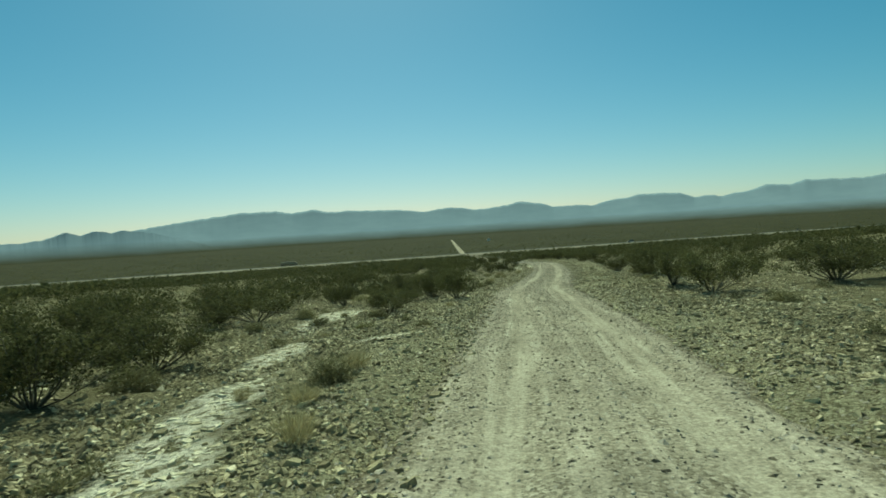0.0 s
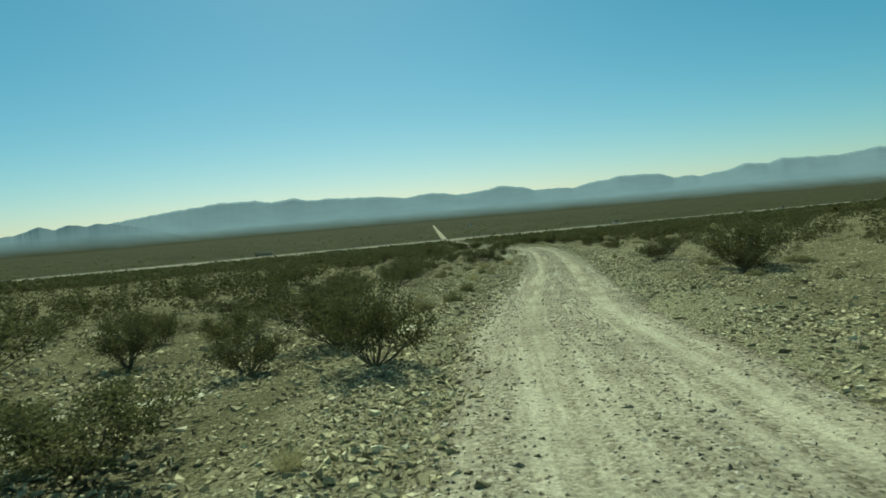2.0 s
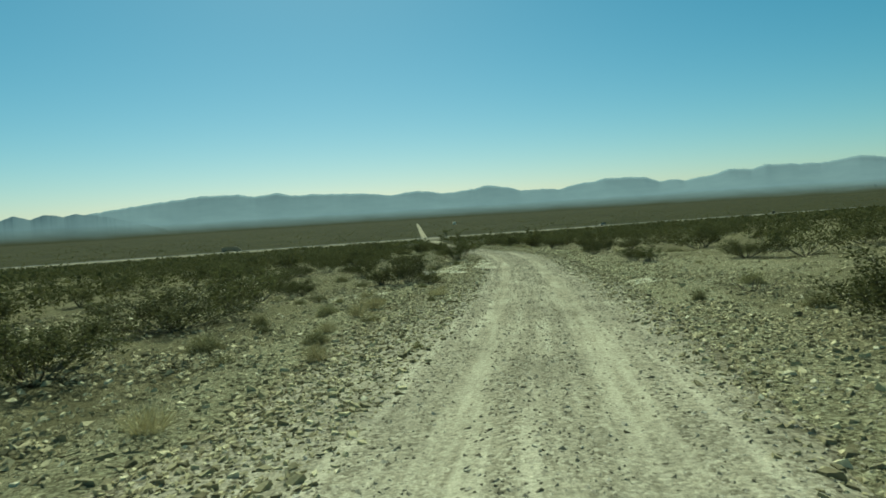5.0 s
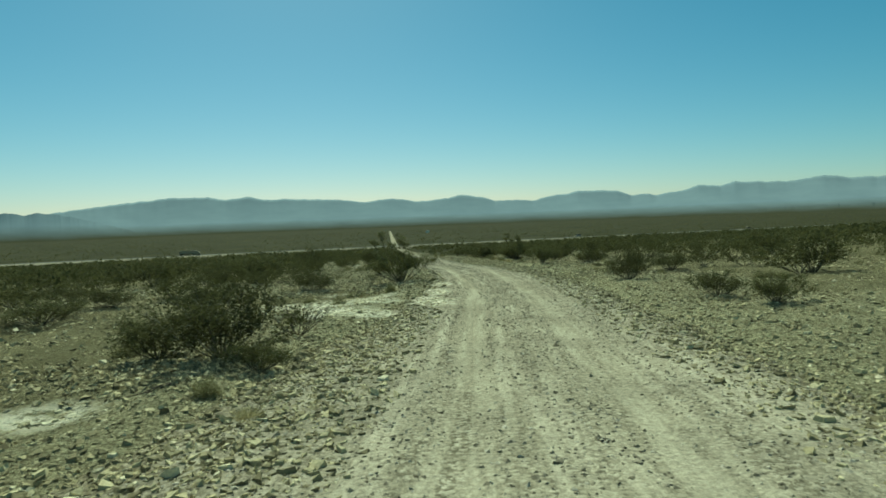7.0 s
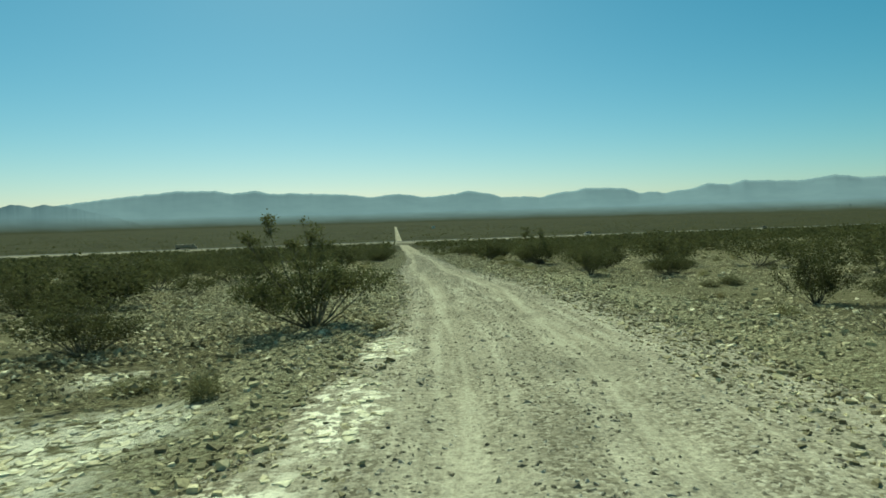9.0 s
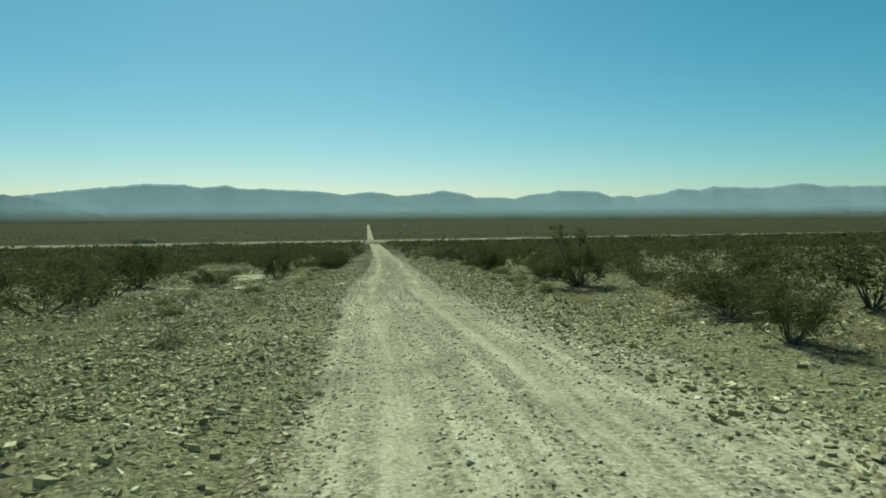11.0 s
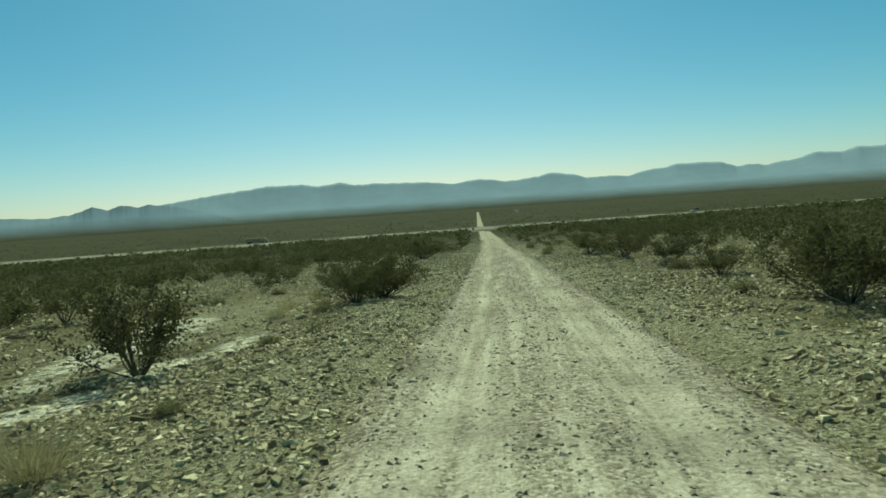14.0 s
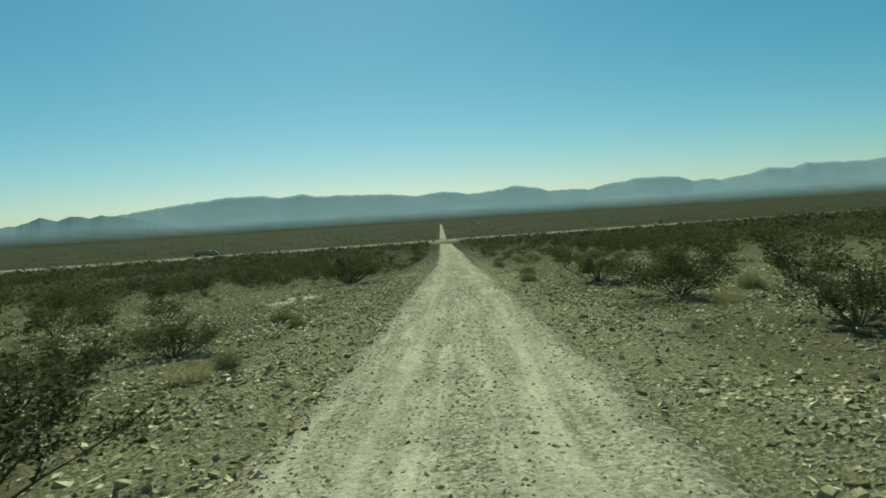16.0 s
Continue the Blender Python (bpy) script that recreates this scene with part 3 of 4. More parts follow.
BURRO = [(thing_mesh("crown", dome_mesh(110 + s, 2400, 0.016), TWIG),) for s in range(4)]
BURRO_LIGHT = [(thing_mesh("crown", dome_mesh(120 + s, 400, 0.036), TWIG),) for s in range(3)]
TUFT = [(thing_mesh("crown", tuft_mesh(130 + s, 800), STRAW),) for s in range(3)]
BARE = []
for s in range(2):
    wood, leaf = creosote_meshes(95 + s, 11, 160, 0.03)
    BARE.append((thing_mesh("wood", wood, DEADWOOD), thing_mesh("foliage", leaf, TWIG)))
PLANTED = []


def plant(name, meshes, x, y, height, width, label, group):
    PLANTED.append((x, y, width))
    ob = new(name)
    ob.empty_display_size = 0.1
    ob.location = (x, y, float(ground_z(x, y)) - 0.02)
    ob.rotation_euler = (0, 0, random.uniform(0, 6.28))
    ob.scale = (width, width * random.uniform(0.85, 1.1), height)
    for me in meshes:
        part = new(me.name.split(".")[0], me)
        part.parent = ob
    return tagged(ob, label, "shrub", group)


def creosote(x, y, height, width):
    label = "tall dark olive creosote bush with bare stems" if height > 1.25 else "dark olive creosote bush with bare stems on stony ground"
    return plant("creosote_bush", random.choice(CREOSOTE), x, y, height, width, label, "creosote bushes along the track")


def burrobush(x, y, height, width, kinds=BURRO):
    return plant("burrobush", random.choice(kinds), x, y, height * 1.05, width * 1.05, "low rounded grey-brown burrobush on stony ground", "low shrubs along the track")


def dead_bush(x, y, height, width):
    return plant("dead_bush", random.choice(BARE), x, y, height, width, "dead creosote bush of bare grey crooked branches", "dead bushes along the track")


def dry_tuft(x, y, height, width):
    return plant("dry_grass_tuft", random.choice(TUFT), x, y, height * 1.05, width * 0.95, "dry straw-coloured tuft on stony ground", "low shrubs along the track")


dry_tuft(-13.5, 5.3, 0.42, 0.50)
burrobush(-13.7, 8.0, 0.50, 0.74)
dry_tuft(-13.5, 8.8, 0.38, 0.60)
creosote(-18.0, 8.4, 1.27, 1.86)
creosote(-17.8, 11.5, 1.15, 1.80)
creosote(-19.8, 14.2, 1.10, 1.60)
creosote(-22.3, 17.2, 1.20, 1.80)
burrobush(-12.7, 14.0, 0.20, 0.48)
burrobush(-4.2, 14.3, 0.38, 0.92)
dry_tuft(-15.1, 14.3, 0.23, 0.46)
burrobush(-14.3, 15.5, 0.22, 0.70)
burrobush(-13.3, 16.5, 0.26, 0.29)
burrobush(-17.6, 16.9, 0.33, 0.76)
burrobush(-15.9, 17.5, 0.36, 0.70)
creosote(-19.1, 17.9, 0.74, 1.37)
burrobush(-14.3, 18.4, 0.39, 0.77)
creosote(-4.0, 18.6, 1.55, 1.95)
burrobush(-16.6, 18.8, 0.45, 0.72)
creosote(-0.0, 18.9, 1.26, 2.52)
dry_tuft(-12.1, 19.0, 0.25, 0.36)
creosote(-14.1, 19.8, 0.98, 1.54)
creosote(-4.2, 21.3, 1.32, 1.56)
creosote(-11.8, 22.7, 1.29, 1.19)
creosote(-13.7, 23.4, 0.71, 1.00)
creosote(-12.7, 25.2, 1.20, 1.60)
creosote(-19.3, 25.0, 0.69, 1.37)
creosote(-16.6, 25.7, 1.00, 1.06)
creosote(-15.2, 27.4, 0.88, 1.17)
burrobush(-11.7, 27.6, 0.23, 0.64)
burrobush(-13.5, 27.7, 0.33, 0.78)
creosote(-17.8, 29.7, 0.97, 1.25)
burrobush(-16.5, 30.1, 0.39, 1.24)
burrobush(-11.2, 30.8, 0.38, 0.77)
creosote(-1.5, 32.6, 0.89, 1.14)
creosote(-14.5, 33.2, 1.26, 2.18)
creosote(-0.7, 34.2, 1.74, 2.09)
burrobush(1.2, 34.4, 0.37, 1.30)
burrobush(-9.8, 35.4, 0.44, 0.70)
burrobush(-1.0, 36.0, 0.47, 1.09)
creosote(-18.1, 36.4, 0.78, 1.88)
creosote(-14.6, 39.1, 1.17, 2.17)
creosote(0.2, 43.8, 1.24, 1.80)
dry_tuft(-8.0, 45.0, 0.42, 0.50)
burrobush(-6.5, 45.4, 0.20, 0.25)
creosote(-12.8, 46.2, 1.37, 2.06)
burrobush(-8.3, 46.8, 0.33, 0.54)
burrobush(-0.7, 48.2, 0.33, 0.38)
burrobush(-9.9, 49.5, 0.28, 0.41)
dry_tuft(-7.9, 50.3, 0.41, 0.62)
burrobush(1.8, 50.6, 0.44, 0.88)
burrobush(-8.7, 51.0, 0.39, 0.66)
dry_tuft(-7.6, 51.6, 0.47, 0.84)
creosote(-12.8, 51.8, 1.25, 2.76)
burrobush(-6.1, 52.4, 0.27, 0.33)
dry_tuft(-5.9, 53.7, 0.39, 0.66)
dry_tuft(-5.6, 56.3, 0.20, 0.35)
burrobush(-9.8, 56.5, 0.31, 0.82)
burrobush(-6.3, 57.4, 0.28, 0.42)
creosote(-11.0, 59.8, 0.81, 1.21)
creosote(-6.8, 59.9, 1.15, 2.05)
creosote(-7.9, 60.4, 0.75, 1.30)
creosote(7.5, 61.1, 0.94, 1.89)
dead_bush(-5.9, 61.6, 0.69, 1.00)
creosote(3.8, 62.4, 0.67, 1.01)
burrobush(-6.3, 63.9, 0.39, 0.56)
creosote(4.1, 65.2, 0.76, 1.03)
creosote(-9.2, 67.4, 1.11, 1.66)
burrobush(7.4, 68.0, 0.39, 1.18)
burrobush(-4.2, 70.1, 0.41, 0.47)
creosote(3.4, 69.2, 0.86, 1.10)
burrobush(-5.4, 71.3, 0.23, 0.85)
creosote(-7.2, 73.8, 0.95, 1.48)
creosote(7.2, 74.1, 0.81, 1.47)
burrobush(-2.5, 74.3, 0.20, 0.39)
creosote(6.1, 75.2, 1.09, 1.05)
dry_tuft(5.0, 76.8, 0.21, 0.32)
burrobush(5.6, 78.4, 0.24, 0.61)
creosote(-12.5, 81.3, 0.95, 1.14)
burrobush(-8.4, 81.4, 0.31, 0.52)
creosote(6.6, 82.8, 0.81, 1.14)
creosote(7.7, 84.8, 0.76, 1.30)
creosote(5.4, 87.2, 0.98, 1.76)
creosote(6.7, 89.4, 1.47, 2.03)
dry_tuft(3.8, 90.8, 0.32, 0.89)
burrobush(-6.2, 92.2, 0.45, 0.90)
burrobush(-4.4, 93.7, 0.20, 0.31)
burrobush(4.0, 94.3, 0.38, 0.65)
burrobush(-7.3, 95.0, 0.35, 0.82)
creosote(7.9, 96.0, 0.85, 1.13)
dry_tuft(3.7, 96.4, 0.27, 0.55)
dry_tuft(-3.7, 97.8, 0.24, 0.49)
burrobush(-7.3, 98.0, 0.39, 0.99)
burrobush(-3.7, 99.0, 0.20, 0.29)
burrobush(-5.5, 99.2, 0.40, 1.05)
burrobush(4.2, 99.9, 0.27, 0.45)
creosote(6.2, 102.2, 1.12, 1.34)
creosote(-7.8, 102.7, 0.95, 1.54)
creosote(-10.9, 103.3, 1.86, 2.03)
dry_tuft(-4.3, 103.5, 0.44, 0.71)
creosote(6.6, 103.5, 1.17, 1.04)
burrobush(-5.9, 104.1, 0.26, 0.46)
burrobush(4.9, 104.7, 0.46, 1.19)
burrobush(-4.0, 105.0, 0.23, 0.39)
burrobush(-8.2, 105.1, 0.39, 0.78)
creosote(7.4, 105.5, 1.41, 2.16)
creosote(-5.9, 107.7, 1.51, 1.80)
burrobush(-4.4, 109.1, 0.26, 0.44)
creosote(5.2, 109.3, 1.55, 2.00)
creosote(5.9, 111.0, 1.12, 1.79)
burrobush(-4.4, 112.6, 0.27, 0.61)
burrobush(4.9, 112.6, 0.44, 0.77)
creosote(-3.8, 113.5, 0.88, 1.30)
creosote(-13.6, 113.7, 1.15, 2.27)
creosote(-3.5, 114.6, 1.31, 1.75)
burrobush(-9.6, 115.7, 0.45, 0.91)
creosote(-3.5, 115.8, 1.27, 1.75)
creosote(5.9, 116.4, 0.98, 1.20)
burrobush(5.4, 118.3, 0.43, 0.98)
dry_tuft(-3.5, 119.8, 0.34, 0.76)
creosote(5.7, 120.1, 0.96, 1.44)
creosote(-5.9, 120.8, 0.87, 1.33)
creosote(-5.0, 122.7, 0.80, 1.37)
burrobush(-3.2, 124.5, 0.31, 0.50)
creosote(5.4, 125.7, 1.40, 2.11)
creosote(13.9, 126.3, 1.05, 1.31)
burrobush(7.8, 127.1, 0.49, 0.81)
burrobush(-4.3, 127.6, 0.46, 0.77)
creosote(5.0, 131.3, 1.06, 1.65)
burrobush(3.0, 133.4, 0.45, 0.75)
burrobush(3.6, 137.7, 0.49, 0.86)
creosote(-4.9, 143.3, 1.79, 2.99)
burrobush(4.2, 158.8, 0.49, 0.88)
burrobush(-19.3, 12.8, 0.65, 0.87)
burrobush(-15.4, 19.0, 0.20, 0.38)
burrobush(-13.4, 18.1, 0.20, 0.25)
burrobush(-10.4, 32.1, 0.48, 0.76)
burrobush(-11.7, 29.4, 0.27, 0.32)
burrobush(-10.5, 47.6, 0.50, 0.88)
burrobush(-14.0, 31.3, 0.30, 0.59)
burrobush(-10.3, 50.8, 0.44, 0.54)
burrobush(-12.6, 59.2, 0.30, 0.87)
burrobush(-13.5, 58.0, 0.28, 0.60)
burrobush(-10.1, 54.8, 0.26, 0.48)
burrobush(-16.8, 61.5, 0.41, 0.83)
burrobush(-8.8, 54.3, 0.22, 0.36)
burrobush(-3.5, 121.2, 0.37, 0.59)
burrobush(-7.8, 119.5, 0.22, 0.53)
burrobush(-14.0, 123.7, 0.35, 0.87)
burrobush(-9.9, 118.5, 0.26, 0.62)
burrobush(6.5, 79.0, 0.35, 0.70)
burrobush(3.5, 99.8, 0.22, 0.45)
burrobush(3.3, 94.6, 0.20, 0.30)
burrobush(-1.9, 31.4, 0.25, 0.63)
burrobush(0.8, 46.6, 0.37, 0.75)
burrobush(-17.2, 9.6, 0.55, 1.10)
dry_tuft(-14.7, 7.4, 0.26, 0.30)
dry_tuft(-13.8, 6.8, 0.30, 0.58)
dry_tuft(-11.5, 33.0, 0.35, 0.69)
dry_tuft(-11.4, 35.0, 0.28, 0.40)
dry_tuft(-8.3, 48.1, 0.32, 0.52)
dry_tuft(-5.7, 114.2, 0.30, 0.67)
dry_tuft(-5.5, 112.7, 0.24, 0.69)
dry_tuft(-5.6, 116.5, 0.31, 0.63)
creosote(-26.4, 23.6, 1.36, 1.88)
creosote(-20.0, 20.6, 1.26, 1.80)
creosote(-21.9, 29.1, 0.85, 1.10)
creosote(-13.0, 27.0, 0.65, 0.76)
creosote(-15.5, 43.8, 1.08, 1.50)
creosote(-6.0, 58.7, 0.50, 0.79)
creosote(4.5, 84.3, 1.01, 1.23)
creosote(-13.6, 67.6, 0.84, 1.98)
creosote(-13.0, 70.2, 0.71, 1.41)
creosote(-18.1, 74.1, 0.94, 1.88)
creosote(-17.0, 75.9, 0.79, 1.58)
burrobush(-10.0, 64.6, 0.38, 0.76)
burrobush(-8.8, 61.5, 0.30, 0.70)
burrobush(-12.5, 119.1, 0.49, 0.97)
burrobush(-9.4, 118.3, 0.31, 0.69)
burrobush(-7.8, 119.7, 0.25, 0.66)
burrobush(-14.6, 123.2, 0.40, 0.81)
burrobush(-4.8, 114.3, 0.23, 0.57)
burrobush(7.1, 99.8, 0.33, 0.77)
burrobush(3.5, 150.2, 0.58, 0.97)
creosote(-10.4, 71.1, 0.51, 0.77)
burrobush(-6.8, 70.3, 0.18, 0.55)
burrobush(-8.7, 65.7, 0.15, 0.46)
burrobush(-11.5, 58.5, 0.31, 0.84)
creosote(-11.8, 61.0, 0.51, 1.15)
dry_tuft(-7.5, 52.9, 0.14, 0.43)
dead_bush(4.5, 71.4, 0.45, 0.90)
dead_bush(1.1, 49.4, 0.40, 1.15)
dead_bush(-6.0, 63.0, 0.55, 0.85)
burrobush(4.6, 100.3, 0.40, 0.60)
burrobush(5.2, 101.8, 0.38, 0.60)
burrobush(7.0, 103.0, 0.42, 0.70)
burrobush(7.2, 101.9, 0.40, 0.62)
burrobush(4.6, 97.6, 0.28, 0.40)
tall_bush = plant("creosote_bush", SPRIGGED, -3.75, 75.0, 1.50, 1.85, "tall open creosote bush with long bare stems and sprigs", "creosote bushes along the track")
tall_bush.rotation_euler = (0, 0, 0)
tall_bush = plant("creosote_bush", SPRIGGED, 5.4, 95.4, 1.45, 2.0, "tall open creosote bush with long bare stems and sprigs", "creosote bushes along the track")
tall_bush.rotation_euler = (0, 0, 0.3)


def clear(x, y, gap):
    return all(math.hypot(x - a, y - b) > gap + 0.5 * w for a, b, w in PLANTED)


# scrub farther from the track
r2 = random.Random(5)
count = 0
while count < 130:
    y = r2.uniform(-5, 190)
    u = (8.5 + 17 * r2.random() ** 1.1) * r2.choice((-1, -1, -1, 1, 1))
    x = float(line_x(y)) + u
    if not clear(x, y, 1.2) or sand_at(np.array(x), np.array(y)) > 0.2:
        continue
    count += 1
    h = r2.uniform(0.7, 1.7)
    ob = plant("creosote_bush", random.choice(THIN), x, y, h, h * r2.uniform(1.1, 1.7), "dark olive creosote bush among scattered scrub", "scattered creosote bushes")
count = 0
while count < 46:
    y = r2.uniform(126, 205)
    x = float(line_x(y)) + r2.uniform(3.8, 9.0) * r2.choice((-1, 1))
    if not clear(x, y, 0.8):
        continue
    count += 1
    h = r2.uniform(0.5, 1.1)
    plant("creosote_bush", random.choice(THIN), x, y, h, h * r2.uniform(1.2, 1.8), "dark olive creosote bush among scattered scrub", "scattered creosote bushes")
count = 0
while count < 150:
    y = r2.uniform(0, 165)
    u = (3.6 + 22 * r2.random() ** 1.15) * r2.choice((-1, -1, -1, 1, 1))
    x = float(line_x(y)) + u
    if not clear(x, y, 0.5):
        continue
    count += 1
    h = r2.uniform(0.2, 0.42)
    w = h * r2.uniform(1.3, 2.2)
    if r2.random() < 0.85:
        burrobush(x, y, h, w, BURRO_LIGHT)
    else:
        dry_tuft(x, y, h, w)


def triangles(name, verts, tris, material):
    """A mesh of many triangles, filled straight from arrays."""
    me = bpy.data.meshes.new(name)
    me.vertices.add(len(verts))
    me.vertices.foreach_set("co", np.asarray(verts, np.float32).ravel())
    me.loops.add(len(tris) * 3)
    me.loops.foreach_set("vertex_index", np.asarray(tris, np.int32).ravel())
    me.polygons.add(len(tris))
    me.polygons.foreach_set("loop_start", np.arange(0, len(tris) * 3, 3, dtype=np.int32))
    me.update(calc_edges=True)
    me.shade_flat()
    me.materials.append(material)
    return new(name, me)


def joined(name, kinds, number, near, far, low, high, label):
    """Bushes past those that one would count: whole plants, joined into one mesh for each of their materials."""
    spots = []
    while len(spots) < number:
        y = r2.uniform(-5, 200)
        x = float(line_x(y)) + (near + (far - near) * r2.random() ** 1.2) * r2.choice((-1, -1, -1, 1, 1))
        if clear(x, y, 0.8) and sand_at(np.array(x), np.array(y)) < 0.2:
            h = r2.uniform(low, high)
            spots.append((x, y, float(ground_z(x, y)) - 0.02, h, h * r2.uniform(1.1, 1.8), r2.uniform(0, 6.28), r2.randrange(len(kinds))))
    for slot in range(len(kinds[0])):
        verts, tris, at = [], [], 0
        for x, y, z, h, w, turn, kind in spots:
            me = kinds[kind][slot]
            v = np.empty(len(me.vertices) * 3)
            me.vertices.foreach_get("co", v)
            v = v.reshape(-1, 3)
            me.calc_loop_triangles()
            f = np.empty(len(me.loop_triangles) * 3, np.int32)
            me.loop_triangles.foreach_get("vertices", f)
            c, sn = math.cos(turn), math.sin(turn)
            verts.append(np.stack([(v[:, 0] * c - v[:, 1] * sn) * w + x, (v[:, 0] * sn + v[:, 1] * c) * w + y, v[:, 2] * h + z], 1))
            tris.append(f.reshape(-1, 3) + at)
            at += len(v)
        ob = triangles(name + ("_stems" if slot == 0 and len(kinds[0]) > 1 else ""), np.concatenate(verts), np.concatenate(tris), kinds[0][slot].materials[0])
        tagged(ob, label, "scrub", kind="stuff")


def far_scrub(name, number, low, high, pieces, size, label):
    """Shrubs too far off to count: each a loose heap of leafy facets."""
    pts = np.empty((0, 2))
    while len(pts) < number:
        n = number * 2
        s = low + (high - low) * rng.random(n) ** 1.3
        x = (rng.random(n) * 2 - 1) * (60 + 0.95 * s)
        y = s + HIGHWAY_SLANT * x
        ok = (np.abs(x - line_x(y)) > 4.5) & (y > 20) & ((y > 205) | (np.abs(x - line_x(y)) > 62))
        pts = np.concatenate([pts, np.stack([x[ok], y[ok]], 1)])
    pts = pts[:number]
    z = ground_z(pts[:, 0], pts[:, 1])
    h = size * rng.uniform(0.6, 1.3, number) * (1 - 0.5 * smooth(250, 390, pts[:, 1] - HIGHWAY_SLANT * pts[:, 0]) * (high < 450))
    c = rng.normal(size=(number, pieces, 3)) * np.array([0.42, 0.42, 0.22]) + np.array([0, 0, 0.5])
    c[:, :, 2] = np.clip(c[:, :, 2], 0.08, 1.0)
    tri = c[:, :, None, :] + rng.normal(size=(number, pieces, 3, 3)) * 0.16
    tri[..., 2] = np.clip(tri[..., 2], 0, 1.1)
    tri = tri * h[:, None, None, None] * np.array([1.25, 1.25, 1.0]) + np.concatenate([pts, z[:, None]], 1)[:, None, None, :]
    faces = np.arange(number * pieces * 3).reshape(-1, 3).tolist()
    ob = mesh_object(name, tri.reshape(-1, 3), faces, LEAF)
    tagged(ob, label, "scrub", kind="stuff")


def scrub_belt(name, number, pieces, near, low, high, facet, material, label):
    """Bushes between the ones along the track and the open slope, in loose leafy heaps."""
    y = rng.uniform(-10, 215, number)
    x = line_x(y) + rng.choice([-1, -1, -1, 1, 1], number) * (near + 85 * rng.random(number) ** 1.5)
    h = rng.uniform(low, high, number)
    c = rng.normal(size=(number, pieces, 3)) * np.array([0.31, 0.31, 0.22]) + np.array([0, 0, 0.55])
    c[:, :, 2] = np.clip(c[:, :, 2], 0.06, 1.0)
    c[:, :, :2] *= (0.35 + 0.9 * c[:, :, 2:])
    tri = c[:, :, None, :] + rng.normal(size=(number, pieces, 3, 3)) * facet
    tri = tri * h[:, None, None, None] * np.array([1.3, 1.3, 1.0]) + np.stack([x, y, ground_z(x, y)], 1)[:, None, None, :]
    ob = mesh_object(name, tri.reshape(-1, 3), np.arange(number * pieces * 3).reshape(-1, 3).tolist(), material)
    tagged(ob, label, "scrub", kind="stuff")


joined("outer_creosote", THIN, 250, 9.0, 27.0, 0.7, 1.6, "dark olive creosote bushes spread over the stony slope")
joined("outer_burrobush", BURRO_LIGHT, 330, 4.5, 26.0, 0.2, 0.42, "low grey-olive shrubs dotted over the stony slope")
scrub_belt("slope_scrub", 3200, 84, 17.0, 0.6, 1.5, 0.050, LEAF, "dark olive scrub spread over the stony slope")
scrub_belt("low_scrub", 3000, 40, 13.0, 0.2, 0.42, 0.05, TWIG, "low tan-olive shrubs dotted over the stony slope")
far_scrub("valley_scrub", 12000, 90, 397, 17, 1.4, "dense dark olive creosote scrub covering the valley slope")
far_scrub("distant_scrub", 9000, 480, 1700, 7, 1.7, "far brown-olive scrub on the valley floor")


# ---- stones ----
def stone_shape(r):
    """An angular slab with three or four crooked sides and a tilted top."""
    n = 3 if r.random() < 0.6 else 4
    a = (np.arange(n) + r.uniform(-0.3, 0.3, n)) * 2 * np.pi / n
    long = r.uniform(0.45, 0.9)
    rim = np.stack([np.cos(a) * 0.5, np.sin(a) * 0.5 * long], 1) * r.uniform(0.75, 1.15, (n, 1))
    high = r.uniform(0.08, 0.20)
    top = np.concatenate([rim * r.uniform(0.55, 0.95, (n, 1)), (high + rim @ r.normal(0, 0.12, 2) + r.normal(0, 0.025, n))[:, None]], 1)
    low = np.concatenate([rim, np.full((n, 1), -0.10)], 1)
    i = np.arange(n)
    j = (i + 1) % n
    faces = [(0, k, k + 1) for k in range(1, n - 1)]
    faces += [(p, p + n, q + n) for p, q in zip(i, j)] + [(p, q + n, q) for p, q in zip(i, j)]
    return np.concatenate([top, low]), np.array(faces)


def chip_shape(r):
    """A small low chip: four crooked corners in the soil and an off-centre top."""
    a = (np.arange(4) + r.uniform(-0.35, 0.35, 4)) * np.pi / 2
    rim = np.stack([np.cos(a) * 0.5, np.sin(a) * 0.5 * r.uniform(0.55, 0.95)], 1) * r.uniform(0.75, 1.2, (4, 1))
    way, out = r.uniform(0, 2 * np.pi), r.uniform(0.12, 0.36)
    top = np.array([[math.cos(way) * out, math.sin(way) * out * 0.8, r.uniform(0.10, 0.24)]])
    return np.concatenate([np.concatenate([rim, np.full((4, 1), -0.08)], 1), top]), np.array([(0, 1, 4), (1, 2, 4), (2, 3, 4), (3, 0, 4)])


SLABS = [stone_shape(rng) for _ in range(20)]
CHIPS = [chip_shape(rng) for _ in range(20)]


